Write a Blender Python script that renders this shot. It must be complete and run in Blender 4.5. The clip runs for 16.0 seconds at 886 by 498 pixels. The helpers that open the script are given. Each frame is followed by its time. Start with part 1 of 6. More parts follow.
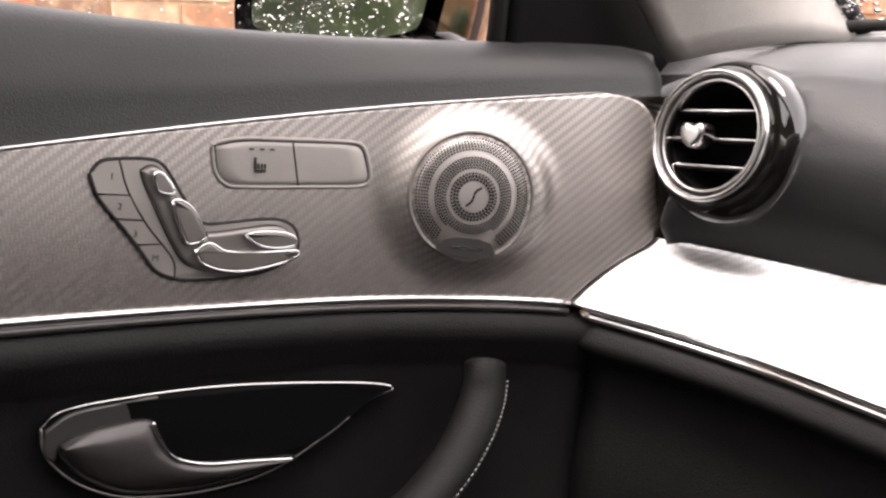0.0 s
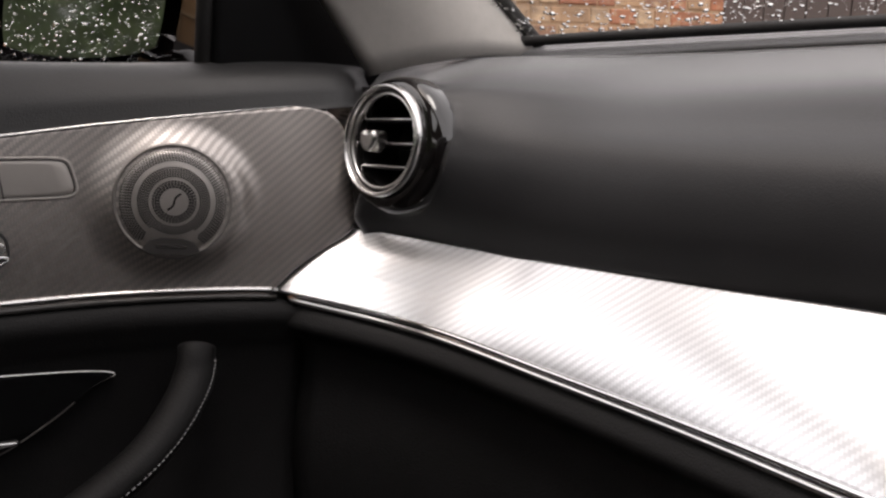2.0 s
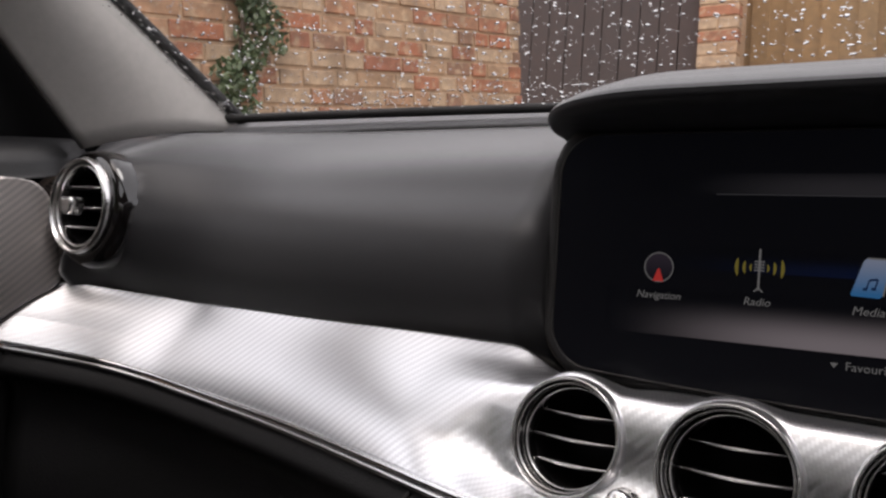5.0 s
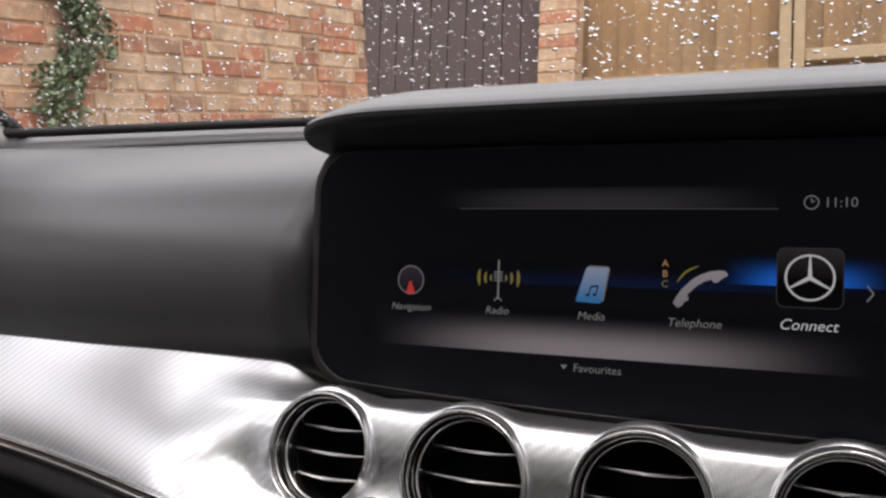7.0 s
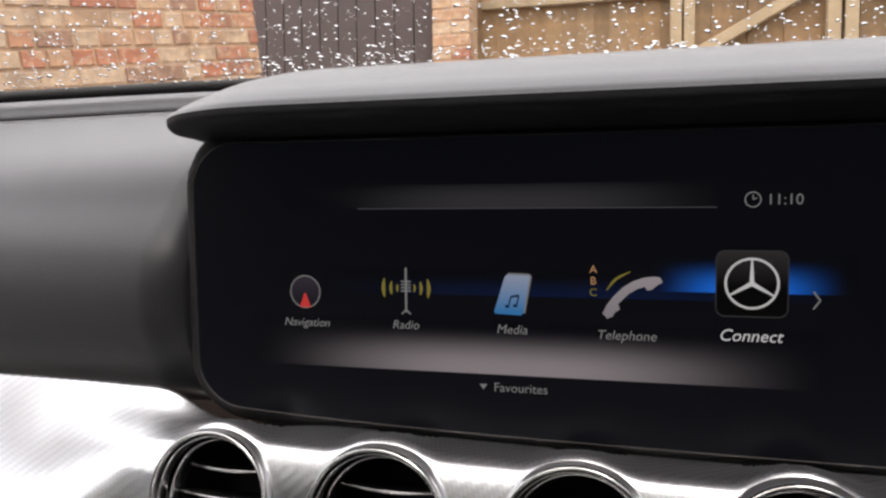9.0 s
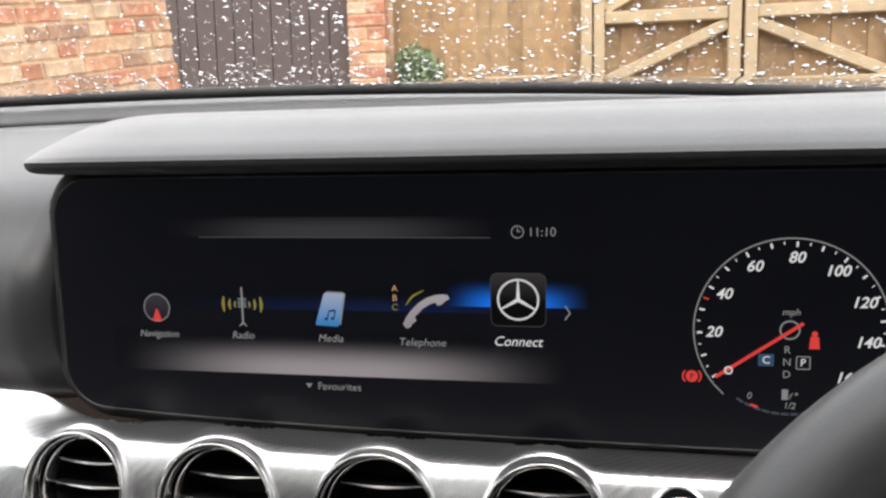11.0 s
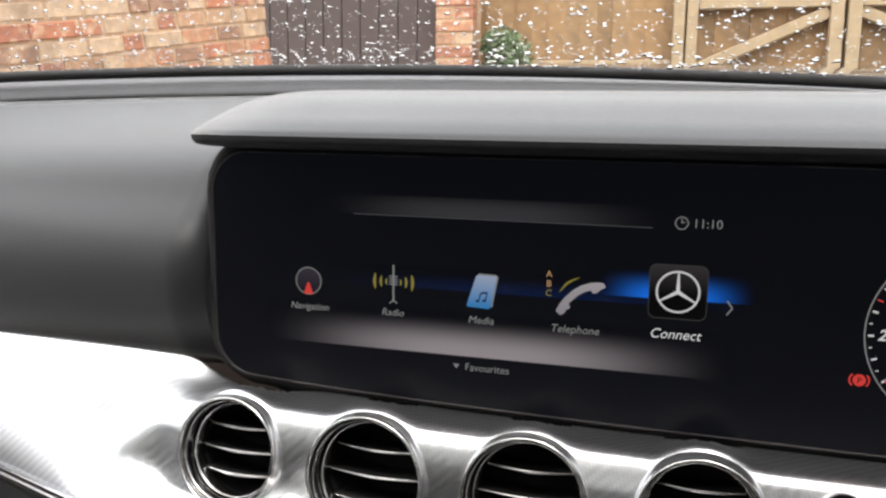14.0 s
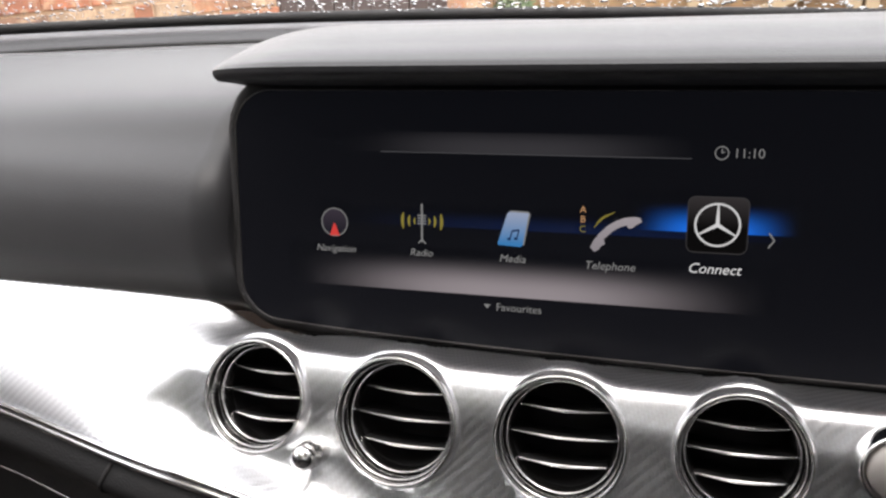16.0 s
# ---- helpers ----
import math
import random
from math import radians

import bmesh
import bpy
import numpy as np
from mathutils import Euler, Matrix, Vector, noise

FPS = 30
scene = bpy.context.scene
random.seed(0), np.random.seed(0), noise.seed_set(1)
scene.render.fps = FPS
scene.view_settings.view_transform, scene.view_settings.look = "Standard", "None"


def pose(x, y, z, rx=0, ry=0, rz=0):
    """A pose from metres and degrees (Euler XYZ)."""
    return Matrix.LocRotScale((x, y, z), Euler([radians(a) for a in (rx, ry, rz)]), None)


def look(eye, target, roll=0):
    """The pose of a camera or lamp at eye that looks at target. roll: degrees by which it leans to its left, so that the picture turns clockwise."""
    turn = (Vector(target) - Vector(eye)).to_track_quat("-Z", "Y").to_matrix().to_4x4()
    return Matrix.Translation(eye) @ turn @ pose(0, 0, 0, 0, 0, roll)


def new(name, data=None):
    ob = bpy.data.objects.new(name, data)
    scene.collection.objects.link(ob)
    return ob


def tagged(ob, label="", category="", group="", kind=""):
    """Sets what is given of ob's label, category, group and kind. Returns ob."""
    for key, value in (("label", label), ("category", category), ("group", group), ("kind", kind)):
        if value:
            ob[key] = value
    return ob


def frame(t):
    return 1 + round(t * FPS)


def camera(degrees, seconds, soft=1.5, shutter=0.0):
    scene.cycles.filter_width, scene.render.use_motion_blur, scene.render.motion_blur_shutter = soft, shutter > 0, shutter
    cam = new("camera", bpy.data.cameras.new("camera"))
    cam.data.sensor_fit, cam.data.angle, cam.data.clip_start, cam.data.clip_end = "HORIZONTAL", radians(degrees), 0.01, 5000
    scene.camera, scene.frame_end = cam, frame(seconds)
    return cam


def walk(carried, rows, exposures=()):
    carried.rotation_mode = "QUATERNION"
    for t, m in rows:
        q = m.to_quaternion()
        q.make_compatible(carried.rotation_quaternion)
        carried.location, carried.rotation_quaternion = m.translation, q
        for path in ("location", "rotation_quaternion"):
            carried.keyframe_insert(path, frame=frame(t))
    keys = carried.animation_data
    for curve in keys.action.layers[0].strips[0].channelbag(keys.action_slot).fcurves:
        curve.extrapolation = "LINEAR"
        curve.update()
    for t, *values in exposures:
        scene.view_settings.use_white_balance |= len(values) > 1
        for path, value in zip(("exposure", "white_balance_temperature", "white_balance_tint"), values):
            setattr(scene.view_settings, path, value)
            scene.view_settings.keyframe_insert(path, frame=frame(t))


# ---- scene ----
cam = camera(56.0, 16.0, soft=2.5)
PATH = [
    (0, (-0.311, -0.525, 0.949), (-1.855, 0.736, 0.788), 7.1),
    (0.5, (-0.274, -0.527, 0.956), (-1.802, 0.755, 0.815), 6.6),
    (1, (-0.233, -0.524, 0.956), (-1.721, 0.805, 0.813), 5.9),
    (1.5, (-0.194, -0.509, 0.962), (-1.611, 0.896, 0.825), 5.0),
    (2, (-0.158, -0.491, 0.968), (-1.503, 0.981, 0.821), 4.7),
    (2.5, (-0.116, -0.488, 0.987), (-1.41, 1.031, 0.854), 4.2),
    (3, (-0.061, -0.5, 0.992), (-1.355, 1.021, 0.894), 3.6),
    (3.2, (-0.04, -0.51, 0.995), (-1.335, 1.012, 0.913), 3.4),
    (5.3, (0.062, -0.505, 0.976), (-0.976, 1.205, 0.997), 3.1),
    (5.5, (0.076, -0.497, 0.986), (-0.949, 1.22, 0.972), 2.1),
    (6, (0.094, -0.495, 0.983), (-0.844, 1.271, 1.005), 2.1),
    (6.5, (0.104, -0.49, 0.983), (-0.751, 1.318, 1.028), 2.0),
    (7, (0.11, -0.483, 0.989), (-0.674, 1.356, 1.023), 1.7),
    (7.5, (0.106, -0.478, 0.992), (-0.582, 1.4, 1.012), 1.9),
    (8, (0.108, -0.476, 1.0), (-0.554, 1.412, 0.994), 2.3),
    (8.5, (0.106, -0.463, 1.001), (-0.536, 1.431, 0.986), 1.5),
    (9, (0.086, -0.421, 1.034), (-0.475, 1.493, 0.889), -0.7),
    (9.5, (0.104, -0.44, 1.015), (-0.303, 1.516, 0.92), -0.4),
    (10, (0.147, -0.477, 1.021), (-0.257, 1.479, 0.926), -0.7),
    (10.2, (0.159, -0.475, 1.047), (-0.24, 1.471, 0.816), -1.3),
    (12.3, (0.173, -0.494, 1.101), (-0.233, 1.438, 0.782), -0.8),
    (12.5, (0.164, -0.495, 1.104), (-0.259, 1.429, 0.758), -0.5),
    (13, (0.151, -0.496, 1.094), (-0.337, 1.412, 0.747), -0.0),
    (13.5, (0.132, -0.494, 1.096), (-0.389, 1.403, 0.738), 0.5),
    (14, (0.118, -0.491, 1.086), (-0.437, 1.404, 0.769), 0.7),
    (14.5, (0.106, -0.487, 1.089), (-0.454, 1.403, 0.749), 0.5),
    (15, (0.107, -0.487, 1.082), (-0.468, 1.398, 0.741), 0.6),
    (15.5, (0.104, -0.487, 1.072), (-0.471, 1.398, 0.728), 0.5),
    (16, (0.105, -0.485, 1.062), (-0.474, 1.391, 0.683), 0.0),
]
EXPOSURES = [(0, 2.0, 6900, 20), (0.5, 1.88, 6870, 19), (1.5, 1.08, 6800, 18), (2.5, 0.53, 6700, 17), (3.2, 0.48, 6600, 18), (5.3, 0.5, 6500, 18), (7, 0.95, 6500, 17), (8, 1.18, 6550, 16), (9, 1.25, 6520, 15), (9.5, 1.82, 6500, 14), (10, 1.82, 6480, 13), (12.5, 1.8, 6350, 10), (13, 1.75, 6370, 10), (13.5, 1.56, 6390, 11), (14, 1.6, 6400, 11), (14.5, 1.64, 6430, 11), (16, 1.74, 6450, 14)]
walk(cam, [(t, look(eye, target, roll)) for t, eye, target, roll in PATH], EXPOSURES)

# ---- world and light ----
world = bpy.data.worlds.new("world")
scene.world = world
world.use_nodes = True
wn = world.node_tree
sky = wn.nodes.new("ShaderNodeTexSky")
sky.sky_type, sky.sun_disc = "NISHITA", False
sky.sun_elevation, sky.sun_rotation = radians(55), radians(200)
sky.air_density, sky.dust_density, sky.ozone_density = 1.0, 4.0, 1.0
grey = wn.nodes.new("ShaderNodeMix")
grey.data_type = "RGBA"
grey.inputs[0].default_value = 0.75
grey.inputs[7].default_value = (8.5, 8.3, 8.1, 1)
wn.links.new(sky.outputs[0], grey.inputs[6])
wn.links.new(grey.outputs[2], wn.nodes["Background"].inputs[0])
wn.nodes["Background"].inputs[1].default_value = 0.15
sun_data = bpy.data.lights.new("sun", "SUN")
sun_data.energy, sun_data.angle, sun_data.color = 0.8, radians(25), (1.0, 0.96, 0.9)
sun = new("sun", sun_data)
sun.matrix_world = look((0, 0, 6), (-1.6, 2.2, 0))

# ---- materials ----


def material(name, color, rough=0.5, metal=0.0, vary=0.12, grain=60.0, bump=0.0, bump_scale=None, emit=0.0, coat=0.0, random=0.0, spec=0.5):
    """A surface with two scales of variation in its colour and roughness, and a fine relief."""
    m = bpy.data.materials.new(name)
    m.use_nodes = True
    n, l = m.node_tree.nodes, m.node_tree.links
    b = n["Principled BSDF"]
    b.inputs["Metallic"].default_value = metal
    b.inputs["Coat Weight"].default_value = coat
    b.inputs["Specular IOR Level"].default_value = spec
    b.inputs["Coat Roughness"].default_value = 0.05
    if emit:
        b.inputs["Base Color"].default_value = (0, 0, 0, 1)
        b.inputs["Specular IOR Level"].default_value = 0.0
        b.inputs["Emission Color"].default_value = (*color, 1)
        b.inputs["Emission Strength"].default_value = emit
        return m
    co = n.new("ShaderNodeTexCoord")
    fine, broad = n.new("ShaderNodeTexNoise"), n.new("ShaderNodeTexNoise")
    fine.inputs["Scale"].default_value, fine.inputs["Detail"].default_value = grain, 6
    broad.inputs["Scale"].default_value, broad.inputs["Detail"].default_value = grain / 14, 3
    for t in (fine, broad):
        l.new(co.outputs["Object"], t.inputs["Vector"])
    both = n.new("ShaderNodeMath")
    both.operation = "ADD"
    l.new(fine.outputs[0], both.inputs[0]), l.new(broad.outputs[0], both.inputs[1])
    span = n.new("ShaderNodeMapRange")
    span.inputs[1].default_value, span.inputs[2].default_value = 0.7, 1.3
    span.inputs[3].default_value, span.inputs[4].default_value = 1 - vary, 1 + vary
    l.new(both.outputs[0], span.inputs[0])
    tint = n.new("ShaderNodeVectorMath")
    tint.operation = "SCALE"
    tint.inputs[0].default_value = color
    l.new(span.outputs[0], tint.inputs["Scale"])
    l.new(tint.outputs[0], b.inputs["Base Color"])
    rr = n.new("ShaderNodeMath")
    rr.operation = "MULTIPLY"
    rr.inputs[1].default_value = rough
    l.new(span.outputs[0], rr.inputs[0])
    l.new(rr.outputs[0], b.inputs["Roughness"])
    if bump:
        relief = n.new("ShaderNodeTexVoronoi" if bump_scale else "ShaderNodeTexNoise")
        relief.inputs["Scale"].default_value = bump_scale or grain * 2
        l.new(co.outputs["Object"], relief.inputs["Vector"])
        bp = n.new("ShaderNodeBump")
        bp.inputs["Strength"].default_value, bp.inputs["Distance"].default_value = bump, 0.0006
        l.new(relief.outputs[0], bp.inputs["Height"])
        l.new(bp.outputs[0], b.inputs["Normal"])
    return m


def weave(name, axes, color, rough, depth=0.5, low=0.72):
    """Brushed aluminium with a woven diagonal pattern pressed into it. axes: the two object axes along the sheet, or "UV"."""
    m = material(name, color, rough, 1.0, 0.06, 25)
    n, l = m.node_tree.nodes, m.node_tree.links
    b = n["Principled BSDF"]
    co, sep = n.new("ShaderNodeTexCoord"), n.new("ShaderNodeSeparateXYZ")
    l.new(co.outputs["UV" if axes == "UV" else "Object"], sep.inputs[0])

    def calc(op, a, c):
        q = n.new("ShaderNodeMath")
        q.operation = op
        for i, v in enumerate((a, c)):
            if isinstance(v, (int, float)):
                q.inputs[i].default_value = v
            else:
                l.new(v, q.inputs[i])
        return q.outputs[0]

    u, v = (sep.outputs["X"], sep.outputs["Y"]) if axes == "UV" else (sep.outputs[axes[0]], sep.outputs[axes[1]])
    w = 1 / 0.0019
    i, j = calc("MULTIPLY", u, w), calc("MULTIPLY", v, w)
    lag = calc("FLOORED_MODULO", calc("SUBTRACT", calc("FLOOR", i, 0), calc("FLOOR", j, 0)), 4)
    warp = calc("LESS_THAN", lag, 1.5)
    across_u = calc("ABSOLUTE", calc("SINE", calc("MULTIPLY", i, math.pi), 0), 0)
    across_v = calc("ABSOLUTE", calc("SINE", calc("MULTIPLY", j, math.pi), 0), 0)
    height = calc("ADD", calc("MULTIPLY", across_u, warp), calc("MULTIPLY", calc("MULTIPLY", across_v, 0.8), calc("SUBTRACT", 1, warp)))
    gloss = n.new("ShaderNodeMapRange")
    gloss.inputs[3].default_value, gloss.inputs[4].default_value = rough * 1.12, rough * 0.9
    l.new(warp, gloss.inputs[0])
    l.new(gloss.outputs[0], b.inputs["Roughness"])
    bp = n.new("ShaderNodeBump")
    bp.inputs["Strength"].default_value, bp.inputs["Distance"].default_value = depth, 0.00006
    l.new(height, bp.inputs["Height"])
    l.new(bp.outputs[0], b.inputs["Normal"])
    # Darker thread edges in the base colour stand in for the relief's shading.
    tone = n.new("ShaderNodeMapRange")
    tone.inputs[3].default_value, tone.inputs[4].default_value = low, 1.0
    l.new(calc("MULTIPLY", warp, calc("ADD", 0.45, calc("MULTIPLY", across_u, 0.55))), tone.inputs[0])
    sc = n.new("ShaderNodeVectorMath")
    sc.operation = "SCALE"
    sc.inputs[0].default_value = color
    l.new(tone.outputs[0], sc.inputs["Scale"])
    l.new(sc.outputs[0], b.inputs["Base Color"])
    return m


def ramped(name, colors, rough, grain, bump, per_object=True, blotch=0.0):
    """Colour picked piece by piece from a ramp, with stains and a rough face."""
    m = material(name, (0.3, 0.3, 0.3), rough, 0, 0.3, grain, bump)
    n, l = m.node_tree.nodes, m.node_tree.links
    src = n.new("ShaderNodeObjectInfo" if per_object else "ShaderNodeNewGeometry")
    ramp = n.new("ShaderNodeValToRGB")
    ramp.color_ramp.interpolation = "CONSTANT"
    e = ramp.color_ramp.elements
    for i, c in enumerate(colors):
        k = e[i] if i < 2 else e.new(0.5)
        k.position, k.color = i / len(colors), (*c, 1)
    l.new(src.outputs["Random" if per_object else "Random Per Island"], ramp.inputs[0])
    patch, co, pale = n.new("ShaderNodeTexNoise"), n.new("ShaderNodeNewGeometry"), n.new("ShaderNodeMix")
    patch.inputs["Scale"].default_value, patch.inputs["Detail"].default_value = 21, 8
    l.new(co.outputs["Position"], patch.inputs["Vector"])
    edge = n.new("ShaderNodeMapRange")
    edge.inputs[1].default_value, edge.inputs[2].default_value, edge.inputs[4].default_value = 0.52, 0.66, blotch
    l.new(patch.outputs[0], edge.inputs[0])
    pale.data_type = "RGBA"
    l.new(edge.outputs[0], pale.inputs[0])
    l.new(ramp.outputs[0], pale.inputs[6])
    pale.inputs[7].default_value = (0.56, 0.4, 0.26, 1)
    sooty, spread, stain = n.new("ShaderNodeTexNoise"), n.new("ShaderNodeMapRange"), n.new("ShaderNodeMix")
    sooty.inputs["Scale"].default_value, sooty.inputs["Detail"].default_value = 7, 9
    l.new(co.outputs["Position"], sooty.inputs["Vector"])
    spread.inputs[1].default_value, spread.inputs[2].default_value, spread.inputs[4].default_value = 0.5, 0.72, blotch * 0.8
    l.new(sooty.outputs[0], spread.inputs[0])
    stain.data_type = "RGBA"
    l.new(spread.outputs[0], stain.inputs[0])
    l.new(pale.outputs[2], stain.inputs[6])
    stain.inputs[7].default_value = (0.17, 0.11, 0.075, 1)
    for q in n:
        if q.type == "VECT_MATH":
            l.new(stain.outputs[2], q.inputs[0])
    return m


M_DASH = material("soft_grain_dash", (0.022, 0.0217, 0.0235), 0.44, 0, 0.08, 40, 0.2, 1100, spec=0.42)
M_DASH.node_tree.nodes["Principled BSDF"].inputs["Sheen Weight"].default_value = 1.0
M_DASH.node_tree.nodes["Principled BSDF"].inputs["Sheen Roughness"].default_value = 0.37
# Hood front and underside: dash surface with its shade put into the colour.
M_UNDER = material("shaded_dash_black", (0.014, 0.014, 0.0155), 0.6, 0, 0.1, 60, 0.2, 900, spec=0.22)
M_LEATHER = material("black_leather", (0.012, 0.0116, 0.0118), 0.5, 0, 0.12, 50, 0.4, 700, spec=0.16)
M_WHEEL = material("smooth_wheel_leather", (0.020, 0.020, 0.021), 0.38, 0, 0.1, 60, 0.05, 900, spec=0.55)
M_VOID = material("unlit_black_plastic", (0.016, 0.0155, 0.016), 0.6, 0, 0.1, 80, spec=0.15)
M_WHEEL.node_tree.nodes["Principled BSDF"].inputs["Sheen Weight"].default_value = 0.15
M_LEVER = material("dark_satin_lever", (0.085, 0.08, 0.078), 0.3, 0.5, 0.06, 60)
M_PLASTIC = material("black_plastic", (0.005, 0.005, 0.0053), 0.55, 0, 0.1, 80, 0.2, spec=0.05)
M_SOFT = material("dark_soft_trim", (0.016, 0.016, 0.0165), 0.5, 0, 0.1, 60, 0.3, 900, spec=0.5)
M_GLOSS = material("piano_black", (0.006, 0.005, 0.005), 0.06, 0, 0.05, 10, coat=1.0)
M_GLASSBLACK = material("display_glass", (0.005, 0.005, 0.006), 0.3, 0, 0.05, 10, spec=0.06)
M_GLASSBLACK.node_tree.nodes["Principled BSDF"].inputs["Emission Color"].default_value = (0.85, 0.92, 1.3, 1)  # backlight behind the dark pixels
M_GLASSBLACK.node_tree.nodes["Principled BSDF"].inputs["Emission Strength"].default_value = 0.0011
M_CHROME = material("satin_chrome", (0.78, 0.77, 0.76), 0.2, 1, 0.06, 40)
M_BRIGHT = material("polished_chrome", (0.86, 0.86, 0.86), 0.08, 1, 0.03, 40)
M_SATIN = material("grey_satin_plastic", (0.27, 0.25, 0.235), 0.35, 0.6, 0.06, 60)
M_BUTTON = material("grey_button", (0.36, 0.335, 0.315), 0.5, 0.5, 0.05, 80)
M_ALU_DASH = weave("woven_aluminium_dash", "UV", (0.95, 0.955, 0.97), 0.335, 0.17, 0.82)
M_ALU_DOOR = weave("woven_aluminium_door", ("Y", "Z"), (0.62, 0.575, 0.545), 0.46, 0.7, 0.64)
M_ALU_PLAIN = material("satin_aluminium", (0.72, 0.72, 0.73), 0.36, 1, 0.04, 60)
M_GRILLE = material("speaker_grille", (0.6, 0.56, 0.53), 0.45, 1, 0.08, 60)
M_PILLAR = material("pale_grey_weave", (0.46, 0.44, 0.415), 0.9, 0, 0.06, 120, 0.25, 1100)
M_THREAD = material("pale_thread", (0.36, 0.36, 0.36), 0.7, 0, 0.1, 300)
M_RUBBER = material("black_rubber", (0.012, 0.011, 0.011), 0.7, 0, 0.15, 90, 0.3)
M_PAINT = material("wet_grey_paint", (0.10, 0.105, 0.11), 0.25, 0.5, 0.08, 30, coat=1.0)
M_HEADLINER = material("pale_headliner", (0.8, 0.77, 0.71), 0.95, 0, 0.06, 100, 0.4, 900)
BRICKS = ((0.43, 0.17, 0.095), (0.36, 0.15, 0.092), (0.45, 0.225, 0.13), (0.45, 0.26, 0.155), (0.31, 0.175, 0.115), (0.44, 0.19, 0.11), (0.5, 0.35, 0.23), (0.22, 0.14, 0.105), (0.41, 0.16, 0.09), (0.44, 0.24, 0.14), (0.46, 0.29, 0.175), (0.27, 0.16, 0.115))
M_BRICK = ramped("weathered_brick", BRICKS, 0.9, 30, 0.8, True, 0.75)
M_BRICKFAR = ramped("weathered_brick_far", BRICKS, 0.9, 30, 0.8, False, 0.75)
M_MORTAR = material("sandy_mortar", (0.44, 0.29, 0.18), 0.95, 0, 0.25, 40, 0.8)
M_WOOD = ramped("weathered_fence_wood", ((0.27, 0.165, 0.082), (0.30, 0.185, 0.092), (0.23, 0.145, 0.075), (0.28, 0.18, 0.095)), 0.85, 18, 0.5)
M_RAIL = material("pale_rail_wood", (0.36, 0.27, 0.165), 0.85, 0, 0.2, 14, 0.5)
M_DOORWOOD = material("dark_stained_boards", (0.075, 0.055, 0.05), 0.8, 0, 0.25, 16, 0.4)
M_GROUND = material("wet_gravel_drive", (0.16, 0.14, 0.12), 0.7, 0, 0.4, 30, 1.0)
M_LEAF = ramped("dull_green_leaf", ((0.08, 0.12, 0.05), (0.12, 0.16, 0.075), (0.16, 0.2, 0.11), (0.07, 0.1, 0.05)), 0.5, 40, 0.0, False)
M_STEM = material("brown_stem", (0.1, 0.07, 0.05), 0.9, 0, 0.3, 40, 0.5)


def clear(name, ior=1.45, rough=0.0, thin=True):
    m = bpy.data.materials.new(name)
    m.use_nodes = True
    n, l = m.node_tree.nodes, m.node_tree.links
    n.remove(n["Principled BSDF"])
    out = n["Material Output"]
    if not thin:
        g = n.new("ShaderNodeBsdfGlass")
        g.inputs["IOR"].default_value, g.inputs["Roughness"].default_value = ior, rough
        l.new(g.outputs[0], out.inputs[0])
        return m
    t, g, mix = n.new("ShaderNodeBsdfTransparent"), n.new("ShaderNodeBsdfGlossy"), n.new("ShaderNodeMixShader")
    t.inputs[0].default_value = (0.93, 0.95, 0.94, 1)
    g.inputs["Roughness"].default_value = rough
    mix.inputs[0].default_value = 0.04
    l.new(t.outputs[0], mix.inputs[1]), l.new(g.outputs[0], mix.inputs[2])
    l.new(mix.outputs[0], out.inputs[0])
    return m


M_WINDOW = clear("window_glass")
M_WATER = clear("rain_water", 1.33, 0.0, False)
M_MIRROR = material("mirror_silver", (0.9, 0.92, 0.91), 0.06, 1, 0.01, 10)


def glow(name, color, strength=1.0):
    return material(name, color, emit=strength)


G_WHITE, G_DIM = glow("screen_white", (0.8, 0.8, 0.78), 0.232), glow("screen_grey", (0.5, 0.5, 0.48), 0.124)
G_FAINT = glow("screen_faint", (0.4, 0.4, 0.42), 0.0496)
G_RED, G_AMBER = glow("screen_red", (0.85, 0.07, 0.06), 0.217), glow("screen_amber", (0.75, 0.42, 0.2), 0.186)
G_YELLOW = glow("screen_yellow", (0.6, 0.5, 0.1), 0.108)

# ---- mesh tools ----


def thing(name, label, category, kind="", group="", at=(0, 0, 0)):
    ob = new(name)
    ob.location = at
    ob.empty_display_size = 0.05
    return tagged(ob, label, category, group, kind)


def part(name, bm, mat, parent=None, label="", smooth=True):
    """Links a bmesh, given in world places, as one mesh object under its thing."""
    me = bpy.data.meshes.new(name)
    bmesh.ops.recalc_face_normals(bm, faces=bm.faces)
    for f in bm.faces:
        f.smooth = smooth
    bm.to_mesh(me)
    bm.free()
    me.materials.append(mat)
    ob = new(name, me)
    if parent:
        ob.parent = parent
        up, m = parent, Matrix()
        while up:
            m = m @ up.matrix_basis.inverted()
            up = up.parent
        ob.matrix_parent_inverse = Matrix()
        ob.matrix_basis = m
    if label:
        tagged(ob, label)
    return ob


def edged(ob, width, segments=2, angle=40):
    mod = ob.modifiers.new("bevel", "BEVEL")
    mod.width, mod.segments, mod.limit_method, mod.angle_limit = width, segments, "ANGLE", radians(angle)
    return ob


def box(x0, x1, y0, y1, z0, z1, bm=None, m=None, bevel=0.0):
    bm = bm or bmesh.new()
    got = bmesh.ops.create_cube(bm, size=1, matrix=(m or Matrix()) @ Matrix.Translation(((x0 + x1) / 2, (y0 + y1) / 2, (z0 + z1) / 2)) @ Matrix.Diagonal((x1 - x0, y1 - y0, z1 - z0, 1)))
    if bevel:
        edges = list({e for v in got["verts"] for e in v.link_edges})
        bmesh.ops.bevel(bm, geom=edges, offset=bevel, segments=2, affect="EDGES", profile=0.6)
    return bm


